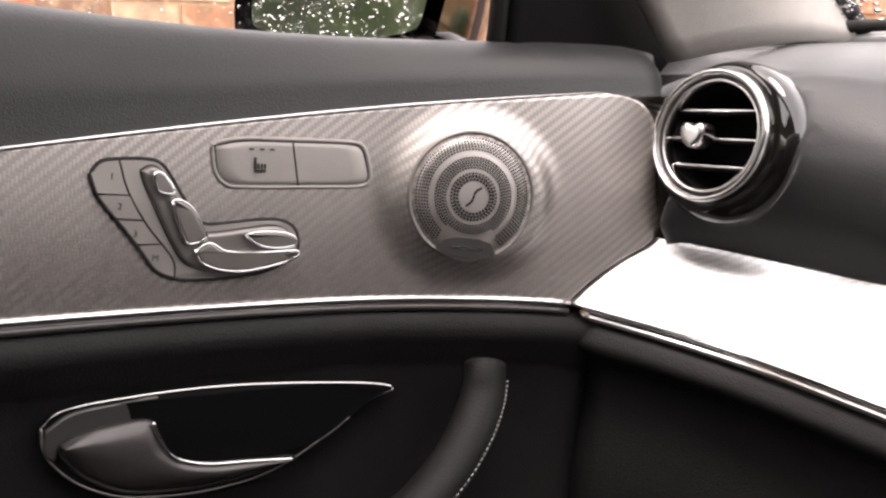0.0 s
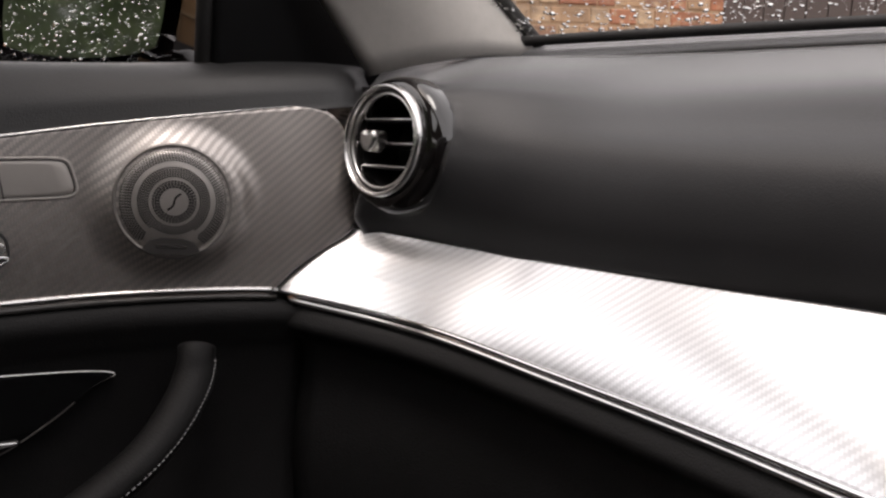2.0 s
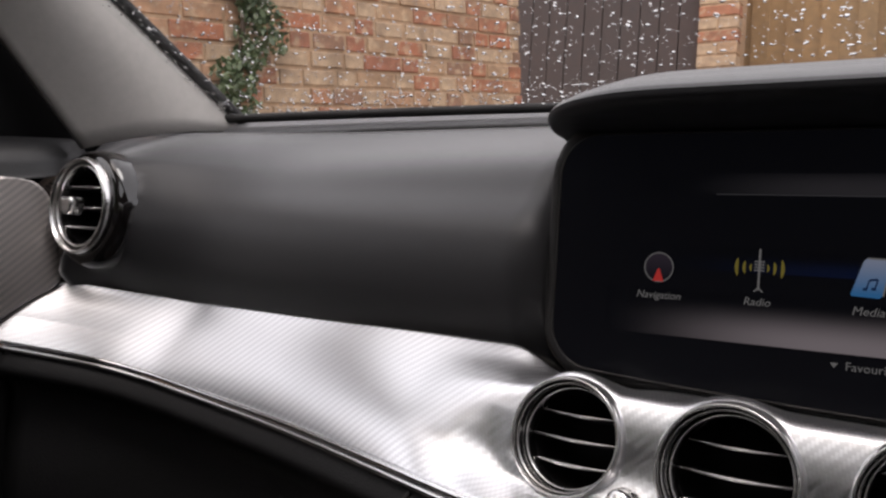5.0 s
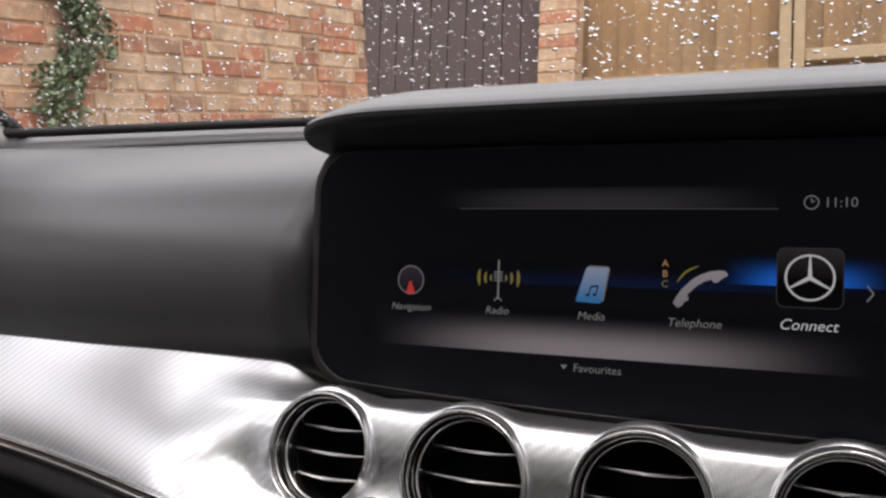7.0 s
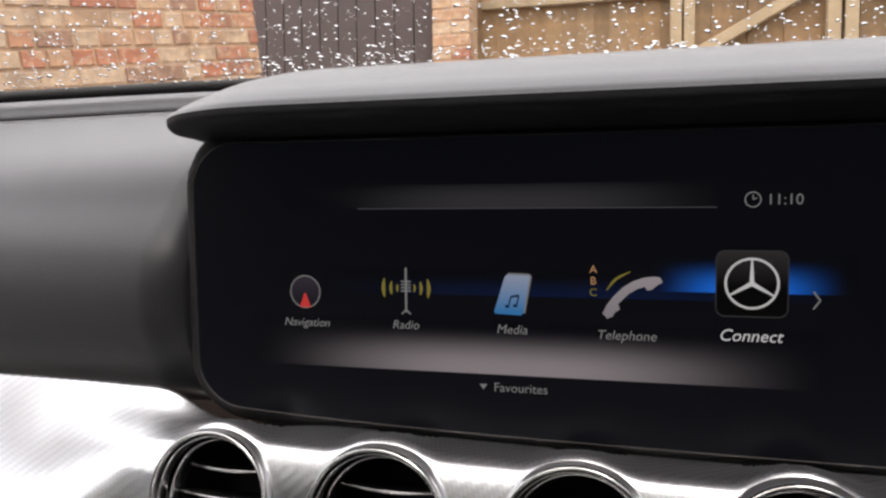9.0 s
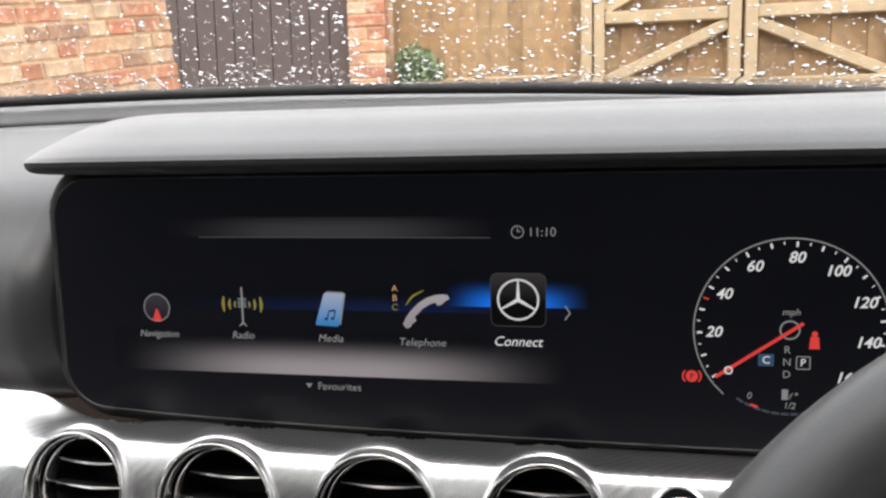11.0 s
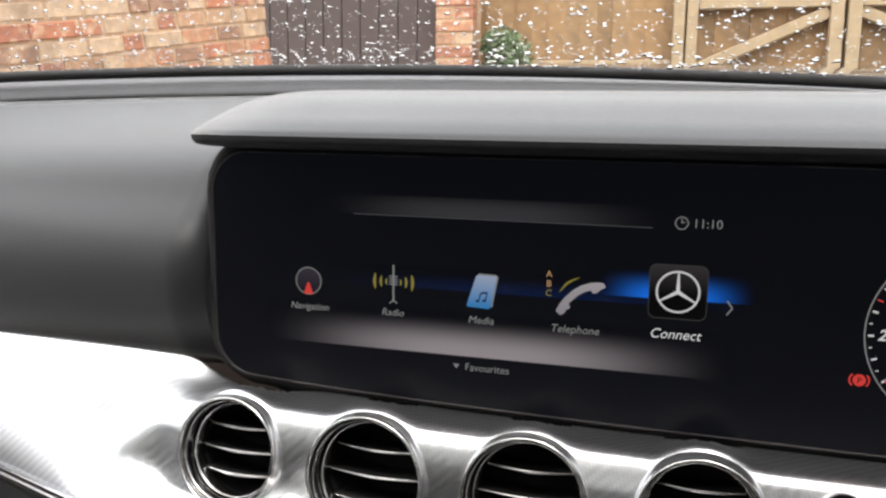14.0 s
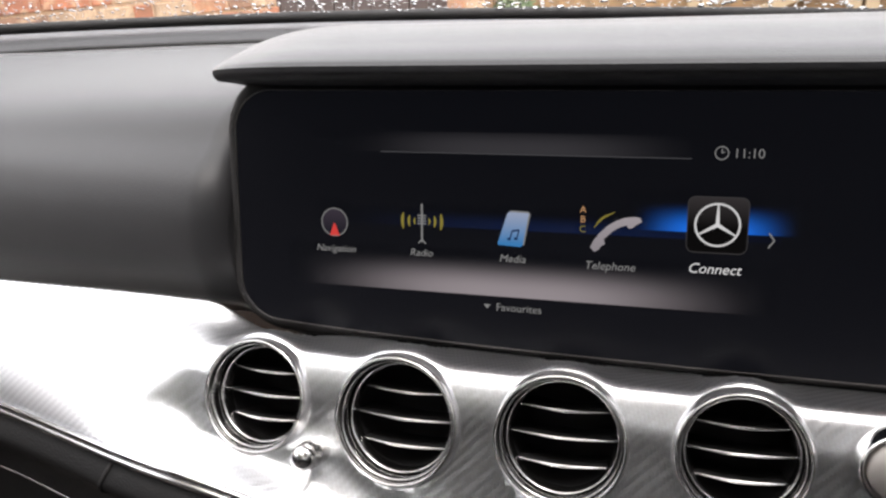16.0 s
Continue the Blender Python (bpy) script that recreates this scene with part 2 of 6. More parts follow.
def sheet(f, nu, nv, thick=0.0, away=(0, 1, 0), bm=None):
    """A surface f(u, v), u and v from 0 to 1, backed at a distance along away so that it has depth."""
    bm = bm or bmesh.new()
    g = [[bm.verts.new(f(i / nu, j / nv)) for j in range(nv + 1)] for i in range(nu + 1)]
    for i in range(nu):
        for j in range(nv):
            bm.faces.new((g[i][j], g[i + 1][j], g[i + 1][j + 1], g[i][j + 1]))
    if thick:
        a = Vector(away).normalized() * thick
        h = [[bm.verts.new(g[i][j].co + a) for j in range(nv + 1)] for i in range(nu + 1)]
        for i in range(nu):
            for j in range(nv):
                bm.faces.new((h[i][j + 1], h[i + 1][j + 1], h[i + 1][j], h[i][j]))
        ring = [(i, 0) for i in range(nu)] + [(nu, j) for j in range(nv)] + [(i, nv) for i in range(nu, 0, -1)] + [(0, j) for j in range(nv, 0, -1)]
        for k in range(len(ring)):
            (a0, b0), (a1, b1) = ring[k], ring[(k + 1) % len(ring)]
            bm.faces.new((g[a0][b0], h[a0][b0], h[a1][b1], g[a1][b1]))
    return bm


def smoothed(pts, n):
    """n + 1 places along a smooth line through the given ones."""
    pts = [Vector(p) for p in pts]
    if len(pts) == 2:
        return [pts[0].lerp(pts[1], k / n) for k in range(n + 1)]
    out = []
    for k in range(n + 1):
        s = k / n * (len(pts) - 1)
        i = min(int(s), len(pts) - 2)
        t = s - i
        p1, p2 = pts[i], pts[i + 1]
        p0 = pts[i - 1] if i else p1 * 2 - p2
        p3 = pts[i + 2] if i + 2 < len(pts) else p2 * 2 - p1
        out.append(0.5 * (2 * p1 + (p2 - p0) * t + (2 * p0 - 5 * p1 + 4 * p2 - p3) * t * t + (3 * p1 - p0 - 3 * p2 + p3) * t ** 3))
    return out


def along(table, s):
    """A smooth value read from rows of (place, values ...), with no overshoot between them."""
    rows = sorted(table)
    if s <= rows[0][0]:
        return rows[0][1:]
    if s >= rows[-1][0]:
        return rows[-1][1:]
    i = max(k for k in range(len(rows) - 1) if rows[k][0] <= s)
    h = rows[i + 1][0] - rows[i][0]
    t = (s - rows[i][0]) / h
    out = []
    for c in range(1, len(rows[0])):
        def grade(k):
            return (rows[k + 1][c] - rows[k][c]) / (rows[k + 1][0] - rows[k][0])

        def slope(k):
            if k == 0:
                return grade(0)
            if k == len(rows) - 1:
                return grade(k - 1)
            a, d = grade(k - 1), grade(k)
            ha, hd = rows[k][0] - rows[k - 1][0], rows[k + 1][0] - rows[k][0]
            return (a * hd + d * ha) / (ha + hd) if a * d > 0 else 0.0

        p, q = rows[i][c], rows[i + 1][c]
        out.append(p * (2 * t ** 3 - 3 * t * t + 1) + q * (3 * t * t - 2 * t ** 3) + h * (slope(i) * (t ** 3 - 2 * t * t + t) + slope(i + 1) * (t ** 3 - t * t)))
    return tuple(out)


def softened(table, spread):
    """A function that reads the rows along a rounded-off line, for edges that mirror light evenly."""
    rows = sorted(table)
    xs = np.linspace(rows[0][0], rows[-1][0], 400)
    vals = np.array([along(table, float(x)) for x in xs])
    k = max(2, int(3 * spread / (xs[1] - xs[0])))
    k = min(k, 399)
    w = np.exp(-0.5 * (np.arange(-k, k + 1) * (xs[1] - xs[0]) / spread) ** 2)
    padded = np.vstack([2 * vals[0] - vals[k:0:-1], vals, 2 * vals[-1] - vals[-2:-k - 2:-1]])
    cols = [np.convolve(padded[:, c], w / w.sum(), "valid") for c in range(vals.shape[1])]
    return lambda s: tuple(float(np.interp(s, xs, c)) for c in cols)


def tube(line, radius, n=10, closed=False, flat=1.0, bm=None, side=None):
    """A rod along a line of places; radius a number or one per place. flat squeezes it along side."""
    bm = bm or bmesh.new()
    line = [Vector(p) for p in line]
    k = len(line)
    rings = []
    ref = Vector(side or (0.13, 0.21, 0.97))
    for i, p in enumerate(line):
        a = line[(i - 1) % k] if closed or i else p
        b = line[(i + 1) % k] if closed or i < k - 1 else p
        d = (b - a).normalized()
        e1 = d.cross(ref)
        e1 = e1.normalized() if e1.length > 1e-6 else d.orthogonal().normalized()
        e2 = d.cross(e1)
        r = radius[i] if isinstance(radius, (list, tuple)) else radius
        rings.append([bm.verts.new(p + (e1 * math.cos(t) + e2 * math.sin(t) * flat) * r) for t in (2 * math.pi * j / n for j in range(n))])
    for i in range(k if closed else k - 1):
        a, b = rings[i], rings[(i + 1) % k]
        for j in range(n):
            bm.faces.new((a[j], a[(j + 1) % n], b[(j + 1) % n], b[j]))
    if not closed:
        bm.faces.new(rings[0][::-1]), bm.faces.new(rings[-1])
    return bm


def turned(profile, m, n=48, bm=None, arc=1.0):
    """A shape of revolution: rows of (radius, height along the axis), placed by m (axis z)."""
    bm = bm or bmesh.new()
    rings = []
    for r, h in profile:
        if r < 1e-6:
            rings.append([bm.verts.new(m @ Vector((0, 0, h)))])
        else:
            rings.append([bm.verts.new(m @ Vector((r * math.cos(2 * math.pi * arc * j / n), r * math.sin(2 * math.pi * arc * j / n), h))) for j in range(n)])
    for a, b in zip(rings, rings[1:]):
        for j in range(n):
            k = (j + 1) % n
            if len(a) == 1 and len(b) == 1:
                continue
            if len(a) == 1:
                bm.faces.new((a[0], b[j], b[k]))
            elif len(b) == 1:
                bm.faces.new((a[j], a[k], b[0]))
            else:
                bm.faces.new((a[j], a[k], b[k], b[j]))
    return bm


def plate(outline, m, depth, bm=None):
    """A flat piece with the outline (x, y), from z 0 to depth, placed by m."""
    bm = bm or bmesh.new()
    lo = [bm.verts.new(m @ Vector((x, y, 0))) for x, y in outline]
    hi = [bm.verts.new(m @ Vector((x, y, depth))) for x, y in outline]
    bm.faces.new(lo[::-1]), bm.faces.new(hi)
    for i in range(len(lo)):
        j = (i + 1) % len(lo)
        bm.faces.new((lo[i], lo[j], hi[j], hi[i]))
    return bm


def rounded(x0, x1, y0, y1, r, n=6):
    out = []
    for cx, cy, a in ((x1 - r, y1 - r, 0), (x0 + r, y1 - r, 90), (x0 + r, y0 + r, 180), (x1 - r, y0 + r, 270)):
        out += [(cx + r * math.cos(radians(a + 90 * k / n)), cy + r * math.sin(radians(a + 90 * k / n))) for k in range(n + 1)]
    return out


def axes_at(place, normal, up=(0, 0, 1)):
    """A frame whose z is the normal and whose y is as near up as it can be."""
    z = Vector(normal).normalized()
    x = Vector(up).cross(z).normalized()
    y = z.cross(x)
    m = Matrix((x, y, z)).transposed().to_4x4()
    m.translation = place
    return m


def puffed(outline, m, base, lift, inset=0.6, star=False):
    """A pad with rounded shoulders over a closed outline. star: an outline seen whole from its middle, closed ring by ring."""
    bm = bmesh.new()
    n = len(outline)
    pts = [Vector((p[0], p[1])) for p in outline]
    c = sum(pts, Vector((0, 0))) / n
    area = sum(pts[i].x * pts[(i + 1) % n].y - pts[(i + 1) % n].x * pts[i].y for i in range(n)) / 2
    way = 1 if area > 0 else -1
    half = 1.3 * abs(area) / sum((pts[i] - pts[i - 1]).length for i in range(n))
    inward = []
    for i in range(n):
        d = (pts[(i + 1) % n] - pts[i - 1]).normalized()
        inward.append(Vector((-d.y, d.x)) * way)
    rings = []
    for s, h in ((1.0, base), (0.985, base + lift * 0.5), (0.93, base + lift * 0.85), (0.82, base + lift), (inset, base + lift)):
        rings.append([bm.verts.new(m @ Vector((*(p + q * half * (1 - s)), h))) for p, q in zip(pts, inward)])
    if star:
        for s in (0.75, 0.5, 0.25):
            rings.append([bm.verts.new(m @ Vector((*(c + (p + q * half * (1 - inset) - c) * s), base + lift))) for p, q in zip(pts, inward)])
    for a, b in zip(rings, rings[1:]):
        for i in range(n):
            j = (i + 1) % n
            bm.faces.new((a[i], a[j], b[j], b[i]))
    bm.faces.new(rings[-1])
    return bm


def ring_line(pts, n=48):
    return [(p.x, p.y) for p in smoothed([(x, y, 0) for x, y in pts + pts[:1]], n)[:-1]]


def lettering(name, text, size, mat, parent, m, align="CENTER", slant=0.0, label="", bold=0.0):
    data = bpy.data.curves.new(name, "FONT")
    data.body, data.size, data.align_x, data.align_y, data.shear, data.extrude = text, size, align, "CENTER", slant, 0.0001
    data.resolution_u, data.offset = 3, bold
    tmp = new(name + "_curve", data)
    me = bpy.data.meshes.new_from_object(tmp)
    bpy.data.objects.remove(tmp)
    bpy.data.curves.remove(data)
    bm = bmesh.new()
    bm.from_mesh(me)
    bpy.data.meshes.remove(me)
    bm.transform(m)
    return part(name, bm, mat, parent, label or "the word " + text, smooth=False)
# ---- dashboard ----


def base_line(x):
    """Where the windscreen meets the dash."""
    return 0.232 - 0.28 * x * x, 1.1285 - 0.0704 * x * x - 0.0217 * x


def seam_line(x):
    return 0.2095 - 0.264 * x * x, 1.1032 - 0.0602 * x * x - 0.0101 * x


panel_foot = softened(((-0.70, -0.03, 0.925), (-0.66, -0.004, 0.927), (-0.6, 0.0, 0.926), (-0.4, 0.002, 0.922), (-0.225, 0.0, 0.922), (-0.203, -0.001, 0.9215), (-0.180, -0.006, 0.905), (0.0, -0.006, 0.899), (0.2, -0.006, 0.897), (0.8, -0.006, 0.897)), 0.006)
trim_top = softened(((-0.70, -0.014, 0.921), (-0.66, 0.008, 0.920), (-0.6, 0.012, 0.920), (-0.4, 0.008, 0.919), (-0.3, 0.002, 0.920), (-0.225, -0.001, 0.9195), (-0.205, -0.002, 0.919), (-0.180, -0.002, 0.905), (-0.1, 0.0, 0.9025), (0.0, 0.0, 0.8998), (0.1, 0.0, 0.8984), (0.25, 0.0, 0.8978), (0.8, 0.0, 0.8978)), 0.008)


trim_low = softened(((-0.69, -0.084, 0.876), (-0.626, -0.038, 0.866), (-0.55, -0.022, 0.857), (-0.48, -0.023, 0.850), (-0.41, -0.031, 0.846), (-0.34, -0.048, 0.844), (-0.267, -0.070, 0.842), (-0.19, -0.088, 0.838), (-0.12, -0.086, 0.824), (-0.05, -0.075, 0.792), (0.0, -0.070, 0.775), (0.8, -0.070, 0.775)), 0.03)


dash = thing("dashboard", "black soft-grained dashboard with a wide aluminium trim band", "dashboard", at=(0, 0.15, 0.9))
LEFT, RIGHT = -0.665, 0.70


def upper_panel(u, v):
    x = LEFT + (RIGHT - LEFT) * u
    rise = min(max((v - 0.42) / 0.3, 0), 1)
    x -= 0.17 * rise * rise * (3 - 2 * rise) * max(0.0, 1 - u / 0.12)
    y0, z0 = panel_foot(x)
    ys, zs = seam_line(x)
    y0, z0 = y0 + 0.004, z0 - 0.006
    k = ((0, y0 + 0.008, z0), (0.16, y0 - 0.010, z0 + 0.036), (0.34, y0 - 0.008, z0 + 0.078), (0.5, y0 + 0.018, z0 + 0.108), (0.68, y0 + 0.06, (z0 + 0.128) * 0.5 + (zs - 0.03) * 0.5), (1, ys, zs))
    pts = smoothed([(0, b, c) for a, b, c in k], 40)
    p = pts[round(v * 40)]
    roll = min(max((x + 0.222) / 0.026, 0), 1) * (1 if x < 0.2 else 0)
    p.y += 0.013 * roll * roll * min(max((1.085 - p.z) / 0.02, 0), 1)
    inside = min(max((x + 0.196) / 0.003, 0), 1) * min(max((0.573 - x) / 0.003, 0), 1)
    back = inside * min(max((1.085 - p.z) / 0.02, 0), 1)
    swell = 0.045 * math.exp(-((x + 0.625) / 0.078) ** 2 - ((p.z - 1.0) / (0.068 if p.z < 1.0 else 0.10)) ** 2)
    upright = 0.75 * math.exp(-((x + 0.615) / 0.085) ** 2) * min(max((1.088 - p.z) / 0.045, 0), 1)
    p.y -= upright * max(0.0, p.y - (y0 - 0.008)) * (1 if p.z > 0.98 else 0)
    fold = max(0.0, 1 - u / 0.05) ** 2 * min(max((0.962 - p.z) / 0.025, 0), 1)
    return (x - 0.003 * fold, p.y * (1 - back) + max(p.y, 0.034) * back - swell - 0.024 * fold, p.z)


def panel_stations():
    """Places across the panel, close together beside the display, where it breaks off."""
    edge, roll = (-0.196 - LEFT) / (RIGHT - LEFT), (-0.230 - LEFT) / (RIGHT - LEFT)
    left = [roll * k / 90 for k in range(90)] + [roll + (edge - roll) * k / 20 for k in range(20)]
    step = [edge + (0.0035 * k / 8) / (RIGHT - LEFT) for k in range(9)]
    rest = [step[-1] + (1 - step[-1]) * (k + 1) / 101 for k in range(101)]
    return left + step + rest


across = panel_stations()
panel = sheet(lambda u, v: upper_panel(across[round(u * 219)], v), 219, 40, 0.03, (0, 1, -0.6))
outside = {v for v in panel.verts if v.is_boundary}
bmesh.ops.delete(panel, geom=[f for f in panel.faces if math.hypot(f.calc_center_median().x + 0.630, f.calc_center_median().z - 0.998) < 0.0515], context="FACES")
for v in panel.verts:  # a clean round hole for the end vent's flange
    away = Vector((v.co.x + 0.630, v.co.z - 0.998))
    if v.is_boundary and v not in outside and away.length < 0.065:
        away = away.normalized() * 0.0534
        v.co.x, v.co.z = away.x - 0.630, away.y + 0.998
part("upper_panel", panel, M_DASH, dash, "black grained upper dash panel")


def cowl_panel(u, v):
    x = LEFT - 0.15 + (RIGHT - LEFT + 0.155) * u
    (ya, za), (yb, zb) = seam_line(x), base_line(x)
    return (x, ya + 0.003 + (yb + 0.03 - ya) * v, za - 0.004 + (zb - za) * v + 0.004 * math.sin(math.pi * min(1, v * 1.3)))


part("cowl_panel", sheet(cowl_panel, 60, 8, 0.02, (0, 0, -1)), M_DASH, dash, "narrow black panel along the windscreen")

part("seam", tube([(x, seam_line(x)[0] + 0.001, seam_line(x)[1] + 0.0005) for x in [LEFT + 0.055 + (RIGHT - LEFT - 0.055) * k / 60 for k in range(61)]], [0.0028 * min(1, 0.15 + k / 8) for k in range(61)], 6), M_RUBBER, dash, "dark joint along the dash")
# hood over the displays


def hood_front(x):
    """The lip's y along the hood, which rounds back at its ends."""
    l, r = -0.208, 0.60
    a = min(max((x - l) / 0.11, 0), 1)
    b = min(max((r - x) / 0.11, 0), 1)
    e = math.sqrt(max(0, 1 - (1 - a) ** 2.2)) * math.sqrt(max(0, 1 - (1 - b) ** 2.2))
    return 0.05 - 0.12 * e, e


def hood_top(u, v):
    x = -0.208 + 0.808 * (0.5 - 0.5 * math.cos(math.pi * u))
    y, e = hood_front(x)
    ys, zs = seam_line(x)
    low = 1.0745 - 0.003 * (1 - e)
    h = 0.3 + 0.7 * e
    pts = smoothed([(0, y, low - 0.001), (0, y + 0.005, low + 0.0028 * h), (0, y + 0.022, low + 0.0102 * h), (0, y + 0.06, low + 0.0225 * h), (0, y + 0.105, low + 0.0275 * h), (0, ys + 0.004, zs + 0.0005)], 40)
    p = pts[round(v * 40)]
    return (x, p.y, p.z)


def hood_roll(u, v):
    """The softly rolled front of the hood, down to the display."""
    x = -0.208 + 0.808 * (0.5 - 0.5 * math.cos(math.pi * u))
    y, e = hood_front(x)
    low = 1.0735 - 0.003 * (1 - e)
    pts = smoothed([(0, y + 0.016, 1.0656), (0, y + 0.006, 1.0664), (0, y + 0.0008, 1.0692), (0, y, low)], 16)
    p = pts[round(v * 16)]
    return (x, p.y, p.z)


def hood_under(u, v):
    x = -0.208 + 0.808 * (0.5 - 0.5 * math.cos(math.pi * u))
    y, e = hood_front(x)
    far = max(0.06, y + 0.03)
    return (x, y + 0.0155 + (far - y - 0.0155) * v, 1.0657 - 0.0035 * min(1.0, v * 1.2))


part("hood_top", sheet(hood_top, 80, 40), M_DASH, dash, "black grained hood over the displays")
part("hood_front", sheet(hood_roll, 80, 16), M_UNDER, dash, "rolled front of the hood, its shade put into the colour")
part("hood_underside", sheet(hood_under, 80, 4), M_UNDER, dash, "underside of the display hood, darkened in its colour")

# aluminium band


def end_curve(z):
    """The slanting joint between door and dash: y at a height."""
    return along(((0.86, -0.104), (0.877, -0.094), (0.895, -0.078), (0.91, -0.06), (0.926, -0.037), (0.936, -0.033), (0.955, -0.037), (0.985, -0.042), (1.004, -0.047), (1.017, -0.055), (1.025, -0.067), (1.03, -0.088)), z)[0]


door_line = softened(((-1.2, -0.785), (-0.6, -0.775), (-0.28, -0.768), (-0.23, -0.757), (-0.159, -0.725), (-0.085, -0.695), (-0.05, -0.683), (-0.03, -0.677), (0.02, -0.665)), 0.02)


def door_x(y):
    return door_line(y)[0]


# middle of each vent, its radius and how far it faces aside and up
VENTS = ((-0.1508, -0.0525, 0.8751, 0.0351, -0.05, 0.22), (-0.0588, -0.0520, 0.8695, 0.0386, -0.05, 0.17), (0.0384, -0.0508, 0.8690, 0.0378, 0.0, 0.165), (0.1345, -0.0545, 0.8735, 0.0347, 0.0, 0.16))


def eased(k):
    k = min(max(k, 0.0), 1.0)
    return k * k * (3 - 2 * k)


def ring_plane(x, z):
    """How far forward the vents' faces lie, gliding from one vent to the next."""
    def face(c):
        return c[1] + 0.001 + c[4] * min(max(x - c[0], -0.05), 0.05) + c[5] * (z - c[2])
    for a, b in zip(VENTS, VENTS[1:]):
        if x < b[0]:
            k = eased((x - a[0]) / (b[0] - a[0]))
            return face(a) * (1 - k) + face(b) * k
    return face(VENTS[-1])


def scallop(x):
    """Height of the shelf's front edge, which swells over each vent."""
    heights = [0.9030 - 0.003 * eased((x + 0.15) / 0.35)] + [c[2] + math.sqrt(max(0.0, (1.045 * c[3]) ** 2 - (x - c[0]) ** 2)) for c in VENTS]
    return 0.0022 * math.log(sum(math.exp((h - 0.9) / 0.0022) for h in heights)) + 0.9


def band_face(x, v):
    """The band: a gently rounded strip at the side that turns into a shelf and an upright face round the vents."""
    yt, zt = trim_top(x)
    yl, zl = trim_low(x)
    mid = eased((x + 0.275) / 0.12)
    out = Vector((0, zl - zt, yt - yl)).normalized() * along(((-0.6, 0.001), (-0.4, 0.003), (-0.2, 0.006)), x)[0] * 6.75 * v * v * (1 - v)
    p = Vector((x, yt + (yl - yt) * v, zt + (zl - zt) * v)) + out
    if mid > 0:
        crest = scallop(x)
        tail = [(x, yl * 0.45 - 0.0505 * 0.55 + 0.002, (zl + 0.856) / 2), (x, yl, zl)]
        low = smoothed([(x, yt, zt), (x, -0.014, zt + (crest - zt) * 0.55), (x, -0.0335, crest), (x, -0.0415, crest - 0.0036), (x, -0.0462, min(0.893, crest - 0.0135)), (x, -0.0487, 0.877), (x, -0.0505, 0.858)] + tail, 64)[round(v * 64)]
        p = p.lerp(low, mid)
    near = min(math.hypot(x - c[0], p.z - c[2]) - c[3] for c in VENTS)
    plane = ring_plane(x, p.z)
    if near < 0.045 and p.y < plane:
        p.y += (plane - p.y) * eased((0.042 - near) / 0.040) * eased((p.z - zl) / 0.012)
    return p


def stations():
    """Places across the band, closer together round the vents."""
    return [k / 90 * 0.34 for k in range(90)] + [0.34 + k / 200 * 0.34 for k in range(200)] + [0.68 + k / 50 * 0.32 for k in range(51)]


def band(u, v):
    z0 = 0.928 + (0.8765 - 0.928) * v
    y0 = end_curve(z0) + 0.0015
    start = Vector((door_x(y0) + 0.0015, y0, z0))
    x = start.x + (0.61 - start.x) * u
    p, q = band_face(x, v), band_face(start.x, v)
    w = min(1.0, max(0.0, 1 - (x - start.x) / 0.15))
    w = w * w * (3 - 2 * w)
    return p + (start - q) * w


spots = stations()
band_bm = sheet(lambda u, v: band(spots[round(u * 340)], v), 340, 64)
run = band_bm.loops.layers.uv.new("run")
band_bm.verts.ensure_lookup_table()
reach = []
for i in range(341):
    far_down = 0.0
    for j in range(65):
        if j:
            far_down += (band_bm.verts[i * 65 + j].co - band_bm.verts[i * 65 + j - 1].co).length
        reach.append(far_down)
band_bm.verts.index_update()
for f in band_bm.faces:
    for loop in f.loops:
        loop[run].uv = (loop.vert.co.x, -reach[loop.vert.index])
cut = [f for f in band_bm.faces if any(math.hypot(f.calc_center_median().x - c[0], f.calc_center_median().z - c[2]) < c[3] * 0.955 for c in VENTS)]
outer = {vert for vert in band_bm.verts if vert.is_boundary}
bmesh.ops.delete(band_bm, geom=cut, context="FACES")
for vert in band_bm.verts:
    for c in VENTS:
        away = Vector((vert.co.x - c[0], vert.co.z - c[2]))
        if vert.is_boundary and vert not in outer and 0.03 < away.length < 0.042:
            away = away.normalized() * (c[3] * 0.95)
            vert.co.x, vert.co.z = c[0] + away.x, c[2] + away.y
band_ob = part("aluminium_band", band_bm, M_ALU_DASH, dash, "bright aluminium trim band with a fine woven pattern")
thick = band_ob.modifiers.new("thick", "SOLIDIFY")
thick.thickness, thick.offset = 0.004, -1


def low_edge(x, dy=0.0, dz=0.0):
    y, z = trim_low(x)
    return (x, y + dy, z + dz)


edge = [low_edge(-0.692 + 0.692 * k / 90, -0.002, -0.001) for k in range(91)]
part("chrome_strip", tube(edge, 0.0022, 8), M_BRIGHT, dash, "bright chrome strip along the trim")
edge = [low_edge(-0.692 + 0.692 * k / 90, -0.0005, -0.007) for k in range(91)]
part("lower_chrome_strip", tube(edge, 0.0028, 8), M_CHROME, dash, "satin strip under the trim")


def lower_dash(u, v):
    x = -0.70 + 1.40 * u
    y, z = trim_low(x)
    pts = smoothed([(0, y + 0.006, z - 0.006), (0, y - 0.004, z - 0.017), (0, y - 0.006, z - 0.028), (0, y + 0.012, z - 0.042), (0, y + 0.02, z - 0.07), (0, y + 0.02, z - 0.16), (0, y + 0.06, z - 0.35)], 36)
    p = pts[round(v * 36)]
    return (x, p.y, p.z)


